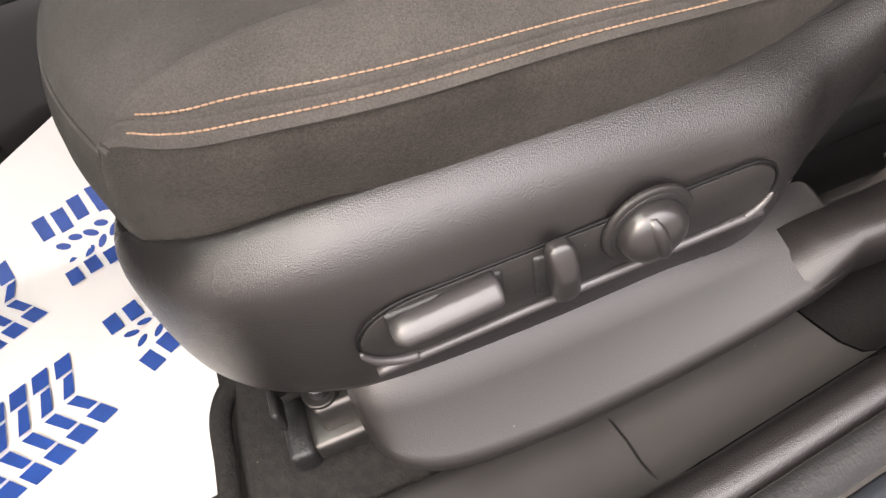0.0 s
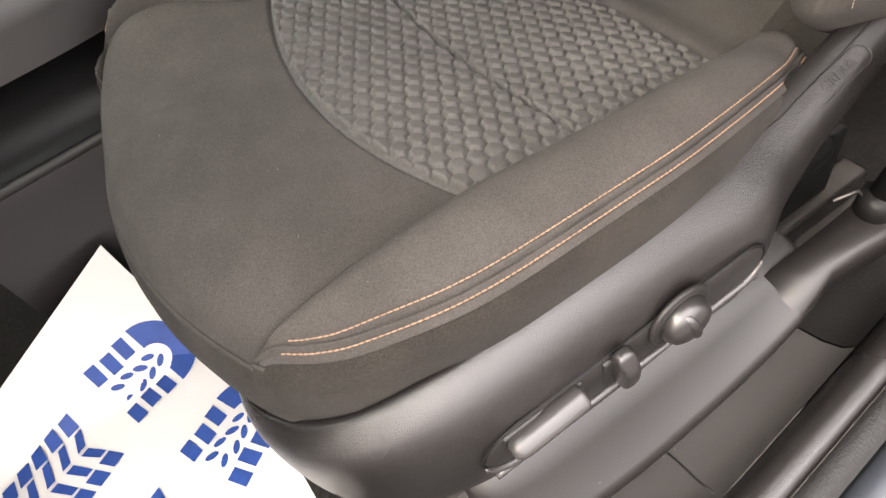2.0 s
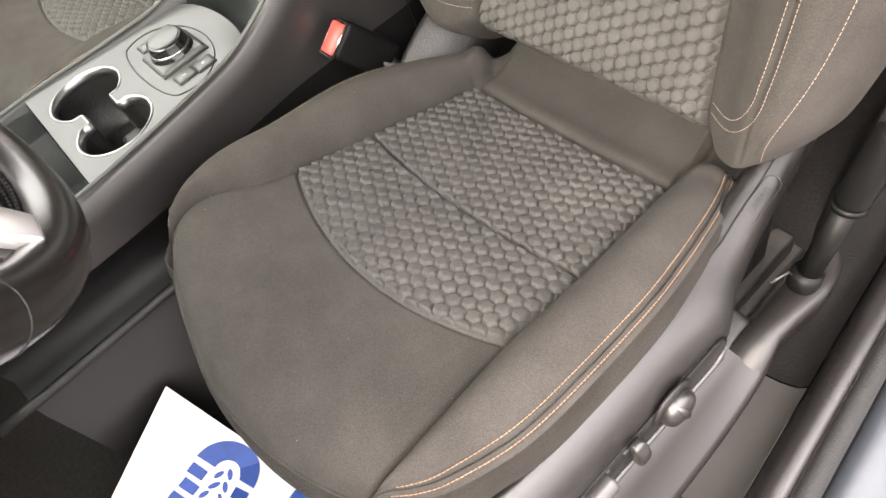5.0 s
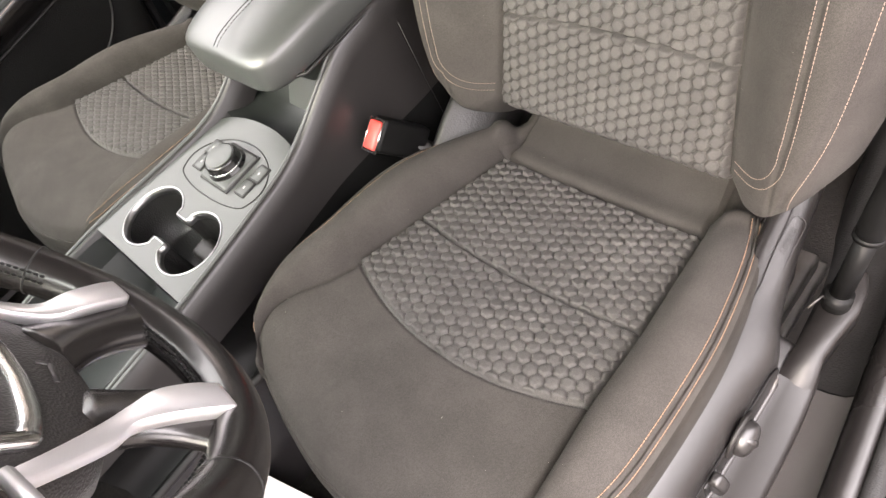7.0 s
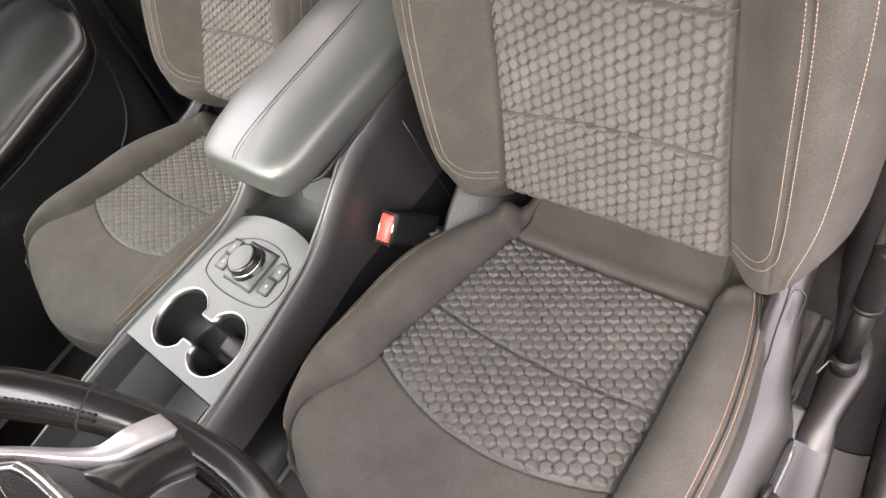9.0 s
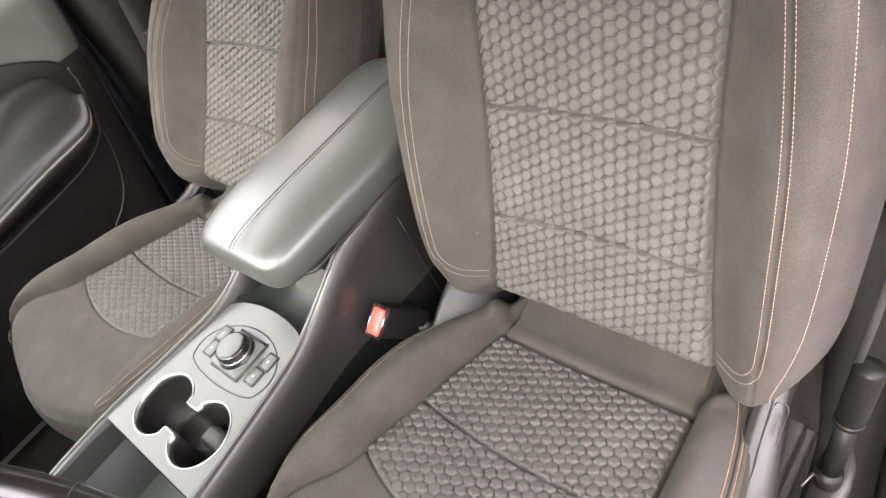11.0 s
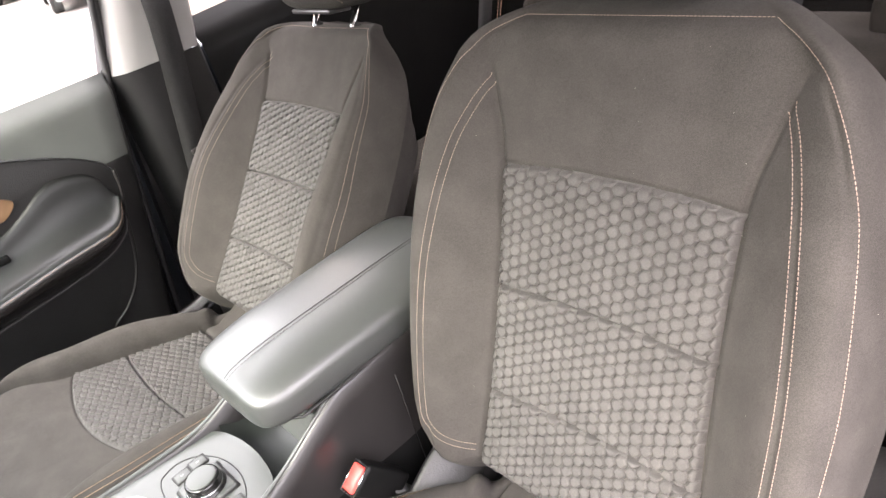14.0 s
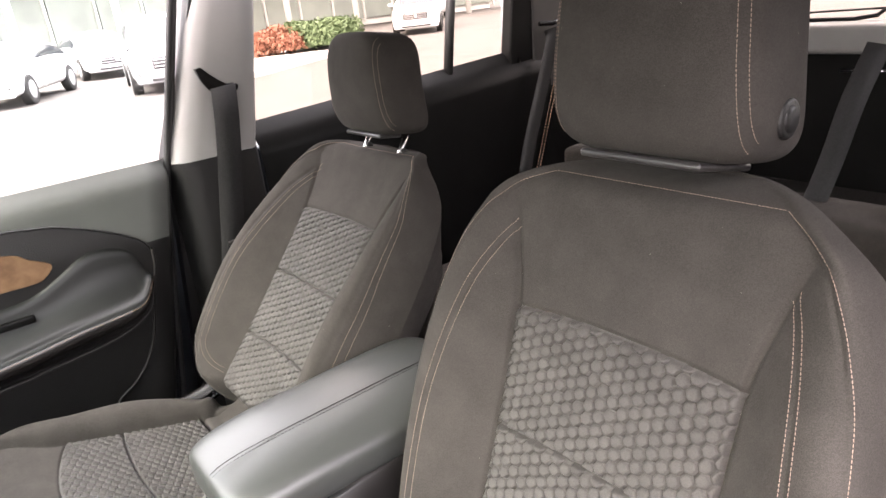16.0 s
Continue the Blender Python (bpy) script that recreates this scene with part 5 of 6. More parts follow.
for sg in (1, -1):
    # leather-wrapped spoke between hub and rim
    rows = []
    for f in np.linspace(0, 1, 12):
        cx, cy, cz = 0.035 + 0.02 * f + 0.012 * f * f, -0.085 - 0.072 * f, 0.018 - 0.018 * f
        w = 0.03 - 0.012 * math.sin(math.pi * min(1, f * 1.1)) + 0.008 * f
        rows.append([(sg * (cx + w * math.cos(a) * 0.92), cy + w * math.cos(a) * 0.38, cz + 0.013 * math.sin(a)) for a in np.linspace(0, 2 * math.pi, 18, endpoint=False)])
    part("spoke", loft(rows), LEATHER, wheel)
    # silver trim: a flat bar beside the hub that widens to a blade on the rim
    up = smooth_path([(0.09, 0.0, 0.012), (0.092, -0.03, 0.008), (0.088, -0.05, 0.005), (0.075, -0.083, 0.003), (0.068, -0.097, -0.001), (0.073, -0.113, -0.008), (0.0785, -0.133, -0.013), (0.0805, -0.143, -0.0145)], 40)
    dn = smooth_path([(0.082, 0.0, 0.012), (0.084, -0.026, 0.008), (0.079, -0.046, 0.005), (0.062, -0.08, 0.003), (0.052, -0.1, -0.001), (0.0495, -0.113, -0.008), (0.0525, -0.131, -0.013), (0.0565, -0.145, -0.0145)], 40)
    rows = []
    for p, r in zip(up, dn):
        m2 = (p + r) / 2
        rows.append([(sg * q[0], q[1], q[2] + dz) for q, dz in ((p, 0.006), (p, -0.0008), (p * 0.96 + m2 * 0.04, -0.0014), (p * 0.9 + m2 * 0.1, -0.0017), (m2, -0.002), (r * 0.9 + m2 * 0.1, -0.0017), (r * 0.96 + m2 * 0.04, -0.0014), (r, -0.0008), (r, 0.006))])
    part("spoke_trim", loft(rows), SILVER, wheel, "satin silver spoke trim")
    pod = part("side_spoke", loft([[Vector((sg * x, 0.006 + h * math.cos(a), 0.014 + 0.014 * math.sin(a))) for a in np.linspace(0, 2 * math.pi, 18, endpoint=False)] for x, h in ((0.06, 0.05), (0.1, 0.04), (0.14, 0.034), (0.17, 0.036))]), BLACK, wheel)
    for k in range(3):
        for r in range(2):
            part("switch", rbox(0.015, 0.017, 0.006, 0.0018, 2, Matrix.Translation((sg * (0.106 + 0.0185 * k), -0.014 + 0.022 * r, -0.002))), GLOSS, pod)
            part("symbol", rbox(0.006, 0.003, 0.001, 0.0003, 1, Matrix.Translation((sg * (0.106 + 0.0185 * k), -0.014 + 0.022 * r, -0.0053))), PILLAR, pod)
    part("pod_trim", tube([Vector((sg * 0.092, -0.03, 0.0)), Vector((sg * 0.125, -0.034, -0.003)), Vector((sg * 0.16, -0.032, -0.004))], 0.004, 8), SILVER, pod)
part("column_shroud", superbox(0, -0.03, 0.2, 0.085, 0.075, 0.15, 0.4, 0.3, 40, 16), CONSIDE, wheel)

# ---- passenger door ----
DX = -1.13
door = tagged(empty("door_1", DX, -0.3, 0.2), "closed dark passenger door panel with padded armrest and wood trim", "car door", kind="structure")
DO = Vector((DX, -0.3, 0.2))


def dpart(name, bm, material, parent=door, label="", smooth=True):
    bmesh.ops.translate(bm, vec=-DO, verts=bm.verts)
    return part(name, bm, material, parent, label, smooth)


def edge_y(z):
    return 0.1 + 0.155 * (z - 0.12) / 0.7


rows = []
for z in np.linspace(0.1, 0.815, 50):
    bulge = 0.012 * math.sin(math.pi * (z - 0.1) / 0.72) - 0.03 * float(sstep(0.765, 0.815, z)) ** 2
    rows.append([(DX + bulge - 0.035 * max(0, t - 0.985) / 0.015, -1.0 + (edge_y(z) + 1.0) * t, z - 0.05 * (1 - t) * float(sstep(0.5, 0.8, z)) * 0.2) for t in list(np.linspace(0, 0.985, 30)) + [0.992, 1.0]])
cut = 38
dpart("panel", loft(rows[cut:], False, False), DOORTOP, door, "soft grey upper door panel")
dpart("lower_skin", loft(rows[: cut + 1], False, False), BLACK)
dpart("core", prism([(-1.0, 0.1), (edge_y(0.1) - 0.01, 0.1), (edge_y(0.8) - 0.01, 0.79), (-1.0, 0.79)], "x", DX - 0.09, DX - 0.02), BLACK, door, "", False)
# lower panel with its curved edge strip
low = [(-1.0, 0.11), (-0.06, 0.13), (-0.02, 0.27), (0.006, 0.326), (0.045, 0.352), (0.082, 0.39), (0.112, 0.45), (0.136, 0.54), (0.153, 0.6), (0.157, 0.64), (0.138, 0.666), (0.09, 0.698), (0.023, 0.728), (-0.042, 0.746), (-0.2, 0.756), (-1.0, 0.76)]
lowS = smooth_path(low, 110)
dpart("lower_panel", prism([tuple(p) for p in lowS], "x", DX - 0.01, DX + 0.018, 0.003, 2), BLACK)
dpart("panel_strip", tube([(DX + 0.018, y, z) for y, z in smooth_path(low[2:10], 50)], 0.0035, 8), PLASTIC, door, "curved satin edge strip")
dpart("panel_seam", tube([(DX + 0.0185, y, z) for y, z in smooth_path(low[9:], 50)], 0.0022, 6), GLOSS)
z_t = curve([-0.9, -0.3, -0.141, -0.081, -0.022, 0.034, 0.092, 0.12, 0.138], [0.6, 0.605, 0.61, 0.617, 0.645, 0.673, 0.664, 0.642, 0.598])
z_s = curve([-0.9, -0.4, -0.17, -0.033, 0.081, 0.112, 0.138], [0.49, 0.502, 0.518, 0.535, 0.545, 0.557, 0.59])
z_b = curve([-0.9, -0.187, -0.126, 0.03, 0.1, 0.127, 0.138], [0.44, 0.458, 0.462, 0.478, 0.503, 0.53, 0.582])
pad_rows, side_rows, hem, strip = [], [], [], []
for y in np.r_[np.linspace(-0.9, 0.06, 40), np.linspace(0.066, 0.138, 22)]:
    t0, s0, b0 = float(z_t(y)), float(z_s(y)), float(z_b(y))
    k = 0.25 + 0.75 * math.sqrt(max(0.0, 1 - (max(0, y - 0.07) / 0.0685) ** 2))
    f = lambda d, z: (DX + 0.014 + d * k, y, z)
    pad_rows.append([f(-0.01, t0), f(0.004, t0 - 0.001), f(0.009, t0 - 0.008)] + [f(0.011 + 0.052 * q**2.6, t0 - 0.01 + (s0 + 0.012 - t0) * q) for q in np.linspace(0.1, 0.93, 9)] + [f(0.064, s0 + 0.008), f(0.066, s0 + 0.002)])
    side_rows.append([f(0.0655, s0 + 0.001), f(0.068, s0 - 0.004), f(0.067, s0 - 0.018), f(0.056, (s0 + b0) / 2), f(0.034, b0 + 0.006), f(0.004, b0)])
    hem.append(Vector(f(0.0672, s0 - 0.002)))
    strip.append(f(0.03, b0 + 0.001))
dpart("armrest", loft(pad_rows, False, False), PAD, door, "padded door armrest with a hollow pull pocket")
dpart("armrest_side", loft(side_rows, False, False), LEATHER)
dpart("armrest_strip", tube(strip, 0.0035, 8), PLASTIC)
put("stitching", threads([p - DO for p in hem], [(1, 0, 0.2)] * len(hem), 0.004, 0.003, 0.00045), THREAD, door, "row of orange thread")
wood = smooth_path([(-0.9, 0.64), (-0.3, 0.64), (-0.13, 0.641), (-0.075, 0.64), (-0.052, 0.645), (-0.032, 0.668), (-0.066, 0.69), (-0.11, 0.712), (-0.3, 0.725), (-0.9, 0.73)], 50)
dpart("wood_trim", prism([tuple(p) for p in wood], "x", DX + 0.015, DX + 0.022, 0.0015, 2), WOOD, door, "brown wood-grain trim piece", False)
# jet block standing for the dark of a recess in the armrest
dpart("pull_recess_shade", rbox(0.01, 0.15, 0.016, 0.004, 3, Matrix.Translation((DX + 0.034, -0.165, 0.578))), JET)
seal = smooth_path([(DX - 0.03, 0.11, 0.1), (DX - 0.03, 0.15, 0.28), (DX - 0.03, 0.208, 0.62), (DX - 0.032, 0.246, 0.8), (DX - 0.05, 0.297, 0.97), (DX - 0.075, 0.352, 1.14), (DX - 0.1, 0.402, 1.3)], 40)
dpart("rear_seal", tube([tuple(p) for p in seal], 0.0075, 10), RUBBER)
dpart("window_frame", tube([(x - 0.014, y + 0.011, z) for x, y, z in seal if z > 0.77], 0.008, 10), SWITCH)
def pane(name, quad, glass=GLASS, label="unseen greenish windscreen glass"):
    bm = bmesh.new()
    bm.faces.new([bm.verts.new(p) for p in quad])
    ob = part(name, bm, glass, None, label, False)
    return tagged(ob, kind="structure")


pane("window_1", [(DX - 0.05, -0.95, 0.79), (DX - 0.05, 0.21, 0.805), (DX - 0.11, 0.37, 1.3), (DX - 0.11, -0.6, 1.3)], CLEAR, "clear car side window glass")
pane("window_2", [(DX - 0.05, 0.46, 0.82), (DX - 0.05, 1.07, 0.85), (DX - 0.11, 1.2, 1.3), (DX - 0.11, 0.55, 1.3)], TINTED, "brown-tinted rear car window glass")
pane("window_3", [(DX - 0.05, 1.07, 0.85), (DX - 0.05, 1.3, 0.9), (DX - 0.1, 1.36, 1.2), (DX - 0.11, 1.2, 1.3)], TINTED, "brown-tinted rear car window glass")

# out of view, added to tint the daylight from ahead green
pane("windscreen", [(-1.1, -1.0, 0.93), (0.36, -1.0, 0.93), (0.33, -0.46, 1.29), (-1.07, -0.46, 1.29)])

# ---- pillar with belt on the passenger side ----
def pillar_y(z):
    return 0.255 + 0.4 * max(0, z - 0.8), 0.452 + 0.27 * max(0, z - 0.8)


def pillar_rows(z0, z1, n, dx):
    rows = []
    for z in np.linspace(z0, z1, n):
        a, b = pillar_y(z)
        lean = -0.16 * max(0, z - 0.8)
        w = b - a
        rows.append([(DX - 0.06 + lean, a - 0.01, z), (DX - 0.02 + lean + dx, a, z), (DX + lean + dx, a + 0.018, z), (DX + 0.004 + lean + dx, a + 0.05, z), (DX + 0.004 + lean + dx, b - 0.05, z), (DX + lean + dx, b - 0.014, z), (DX - 0.02 + lean + dx, b, z), (DX - 0.06 + lean, b + 0.005, z)])
    return rows


structure("pillar_lower", loft(pillar_rows(0.08, 0.8, 20, 0.004), False, False), BLACK, "", True)
structure("pillar_upper", loft(pillar_rows(0.8, 1.32, 16, 0.0), False, False), PILLAR, "light grey plastic pillar trim", True)
belt = tagged(empty("seat_belt", DX, 0.4, 0.6), "dark grey webbing seat belt hanging from the pillar", "seat belt")
rows = []
for y, z, d in ((0.402, 0.955, -0.01), (0.4, 0.94, 0.012), (0.39, 0.88, 0.022), (0.375, 0.8, 0.028), (0.355, 0.7, 0.032), (0.335, 0.6, 0.035), (0.315, 0.5, 0.036), (0.3, 0.4, 0.034)):
    rows.append([Vector((DX - 0.02 + d + e, y + k * 0.029, z + 0.002 * k)) - Vector((DX, 0.4, 0.6)) for k, e in ((-1, 0), (0, 0.001), (1, 0), (1, -0.002), (-1, -0.002))])
part("webbing", loft(rows), WEB, belt)
part("tongue", rbox(0.008, 0.018, 0.012, 0.003, 2, Matrix.Translation((0.034, -0.074, 0.004))), STEEL, belt)
slot = smooth_path([(0.35, 0.99), (0.36, 0.958), (0.376, 0.936), (0.395, 0.928), (0.43, 0.931), (0.437, 0.945), (0.412, 0.95), (0.387, 0.968), (0.362, 0.992)], 30)
part("belt_slot", prism([(y - 0.4, z - 0.6) for y, z in slot], "x", -0.03, -0.0165), GLOSS, belt, "dark slot that the belt comes out of", False)

# ---- rear doors, rear bench, boot ----
for nm, x0, sg in (("rear_door_left", DX, 1), ("rear_door_right", 0.40, -1)):
    rows = []
    for z in np.linspace(0.1, 0.85, 30):
        rows.append([(x0 + sg * (0.014 * math.sin(math.pi * (z - 0.1) / 0.75) - 0.05 * float(sstep(0.78, 0.85, z)) ** 2), y, z + 0.055 * (y - 0.45) * float(sstep(0.5, 0.85, z))) for y in np.linspace(0.45 if sg > 0 else 0.3, 1.45, 20)])
    structure(nm, loft(rows, False, False), JET, "", True)
structure("rear_divider", tube([(DX - 0.04, 1.065, 0.83), (DX - 0.06, 1.11, 1.0), (DX - 0.1, 1.2, 1.3)], 0.014, 10), RUBBER, "", True)
structure("quarter_trim", prism([(1.3, 0.55), (1.3, 0.9), (1.36, 1.3), (1.7, 1.3), (2.05, 0.9), (2.05, 0.1), (1.3, 0.1)], "x", DX - 0.06, DX - 0.015, 0.008), JET, "", False)
structure("quarter_pillar", tube([(DX - 0.03, 1.33, 0.86), (DX - 0.05, 1.365, 1.0), (DX - 0.09, 1.43, 1.3)], [0.018, 0.022, 0.03], 10), JET, "", True)
structure("rear_pillar_trim", prism([(1.39, 0.772), (1.42, 0.766), (1.66, 0.8), (1.66, 1.3), (1.43, 1.3), (1.4, 1.04)], "x", DX - 0.035, DX - 0.009, 0.006, 3), SWITCH, "dark grey plastic trim on the rear pillar", False)
structure("quarter_trim_right", prism([(0.3, 0.1), (0.3, 1.3), (0.55, 1.3), (0.45, 0.85), (1.4, 0.9), (1.5, 1.3), (1.8, 1.3), (2.05, 0.9), (2.05, 0.1)], "x", 0.39, 0.43, 0.004), JET, "", False)
bench = tagged(empty("rear_seat", CX, 1.15, 0.1), "cloth rear bench seat, coloured darker for shade, with orange stitching", "car seat")
BO = Vector((CX, 1.15, 0.1))
def bpart(name, bm, material, label=""):
    bmesh.ops.translate(bm, vec=-BO, verts=bm.verts)
    return part(name, bm, material, bench, label)


# bench cloth uses the darker twill to stand for the shade back here
bpart("bench_cushion", superbox(CX, 0.95, 0.32, 0.66, 0.28, 0.1, 0.25, 0.4, 60, 16), TWILL)
bpart("bench_back", superbox(CX, 1.24, 0.42, 0.66, 0.1, 0.16, 0.25, 0.35, 60, 20, lambda x, y, z: (x, y + 0.38 * z, z)), TWILL)
for hx in (-0.42, 0.42):
    bpart("bench_headrest", superbox(CX + hx, 1.29, 0.6, 0.12, 0.05, 0.05, 0.35, 0.4, 30, 14), TWILL)
for k in (0, 1):
    ln = [Vector((-1.0 + 0.012 * k, 1.18 + 0.38 * t, 0.42 + t)) - BO for t in np.linspace(0, 0.5, 40)]
    put("stitching", threads(ln, [(0.4, -1, 0.3)] * 40, 0.01, 0.008, 0.0012), THREAD, bench, "row of orange thread")
for pts, wide in (([(-1.115, 1.45, 0.95), (-1.09, 1.42, 0.9), (-1.07, 1.3, 0.67), (-1.06, 1.24, 0.53), (-1.04, 1.18, 0.4)], (0.006, 0.023, 0.004)), ([(-0.19, 1.42, 0.9), (-0.205, 1.36, 0.795), (-0.233, 1.34, 0.645), (-0.27, 1.28, 0.45)], (0.024, 0.0, -0.004))):
    e = tagged(empty("seat_belt", *pts[0]), "dark webbing rear seat belt against the bench", "seat belt")
    rows = [[Vector(p) + Vector(wide) * k + Vector((0.001, -0.002, 0)) * q - Vector(pts[0]) for k, q in ((-1, 1), (0, 1.5), (1, 1), (1, -0.5), (-1, -0.5))] for p in smooth_path(pts, 20)]
    part("webbing", loft(rows), WEB, e)
    if pts[0][0] < -1:
        part("belt_guide", tube([Vector(wide) * k + Vector((0.008, -0.004, 0.012 + 0.006 * abs(k - 0.4))) for k in (-1.9, -1.1, 0.0, 1.2)], 0.007, 8), GLOSS, e)
structure("boot_floor", slab(-1.12, 0.4, 1.5, 2.1, 0.35, 0.4), CARPET)
structure("tailgate", prism([(2.0, 0.1), (2.06, 0.1), (2.08, 0.86), (2.0, 0.88)], "x", -1.12, 0.4, 0.01), JET)
structure("tailgate_ledge", slab(-1.05, 0.33, 1.88, 2.02, 0.813, 0.893, 0.016), PILLAR, "", True)
pane("rear_window", [(-1.05, 2.03, 0.88), (0.33, 2.03, 0.88), (0.3, 1.75, 1.3), (-1.02, 1.75, 1.3)], TINTED, "brown-tinted rear car window glass")
structure("tailgate_trim_bar", tube([(-0.46, 1.93, 0.762), (-0.4, 1.93, 0.764), (-0.34, 1.93, 0.763)], 0.006, 8), CHROME, "", True)
structure("rear_wiper", merge(tube([(-0.68, 1.985, 0.908), (-0.61, 1.985, 0.899), (-0.46, 1.985, 0.898), (-0.4, 1.985, 0.906), (-0.382, 1.985, 0.922)], 0.006, 8), tube([(-0.68, 1.985, 0.918), (-0.53, 1.985, 0.921), (-0.382, 1.985, 0.924)], 0.003, 8)), RUBBER, "", True)

structure("body_side", slab(DX - 0.16, DX - 0.1, -1.1, 2.1, -0.15, 0.78), BODY)
structure("body_side_right", slab(0.43, 0.48, 0.55, 2.1, -0.15, 0.8), BODY)
structure("pillar_core", prism([(0.18, 0.05), (0.26, 0.8), (0.46, 1.32), (0.58, 1.32), (0.45, 0.8), (0.48, 0.05)], "x", DX - 0.14, DX - 0.065), BLACK)
# ---- dashboard side ----
structure("dashboard", prism([(-0.62, 0.5), (-0.55, 0.62), (-0.58, 0.8), (-0.72, 0.9), (-1.05, 0.92), (-1.05, 0.4)], "x", -1.12, 0.37, 0.03, 3), BLACK, "", True)
structure("firewall", slab(-1.12, 0.37, -1.05, -1.0, 0.08, 0.9), BLACK)
structure("windscreen_pillar", tube([(0.38, -1.0, 0.9), (0.34, -0.55, 1.22), (0.33, -0.18, 1.33)], 0.04, 10), BLACK, "", True)
structure("windscreen_pillar_far", tube([(-1.12, -1.0, 0.9), (-1.08, -0.55, 1.22), (-1.07, -0.18, 1.33)], 0.04, 10), BLACK, "", True)
structure("driver_pillar", prism([(0.33, 0.1), (0.34, 0.8), (0.44, 1.3), (0.62, 1.3), (0.56, 0.8), (0.56, 0.1)], "x", 0.33, 0.42, 0.02, 3), JET, "", True)


# ---- outside: car park, parked cars, hedge, building ----
GZ = -0.37
ASPHALT = mat("pale_asphalt", (0.075, 0.068, 0.062), 0.9, var=0.25, var_scale=1.5, bumps=[(60, 0.4, "noise")])
CONCRETE = mat("pale_concrete", (0.55, 0.54, 0.52), 0.85, var=0.12, var_scale=2)
WHITE = mat("white_car_paint", (0.75, 0.76, 0.78), 0.25, coat=0.5, var=0.04, var_scale=4)
GREYCAR = mat("silver_car_paint", (0.42, 0.43, 0.45), 0.25, metal=0.3, coat=0.5, var=0.06, var_scale=4)
DARKGLASS = mat("dark_car_glass", (0.03, 0.035, 0.04), 0.08, var=0.2, var_scale=3)
TYRE = mat("tyre_rubber", (0.015, 0.015, 0.015), 0.8, var=0.3, var_scale=30)
GRILLE = mat("dark_grille", (0.04, 0.04, 0.042), 0.4, var=0.4, var_scale=60)
LAMP = mat("headlamp_glass", (0.3, 0.31, 0.33), 0.12, var=0.3, var_scale=20)
HEDGE = mat("green_leaves", (0.06, 0.1, 0.04), 0.7, color2=(0.11, 0.16, 0.07), var_scale=8)
REDBUSH = mat("russet_leaves", (0.2, 0.075, 0.045), 0.8, color2=(0.3, 0.14, 0.09), var_scale=8)
BARK = mat("dark_bark", (0.05, 0.04, 0.03), 0.9, var=0.4, var_scale=10)
BUILD = mat("white_facade", (0.7, 0.69, 0.66), 0.8, var=0.08, var_scale=2)
PANE = mat("facade_glass", (0.3, 0.33, 0.3), 0.15, var=0.3, var_scale=0.8)
GRASS = mat("lawn_grass", (0.1, 0.15, 0.04), 0.9, var=0.5, var_scale=6, bumps=[(30, 0.6, "noise")])

bm = bmesh.new()
bmesh.ops.create_grid(bm, x_segments=40, y_segments=40, size=400)
bmesh.ops.translate(bm, vec=(0, 0, GZ), verts=bm.verts)
structure("ground", bm, ASPHALT, "pale dry asphalt of a car park")


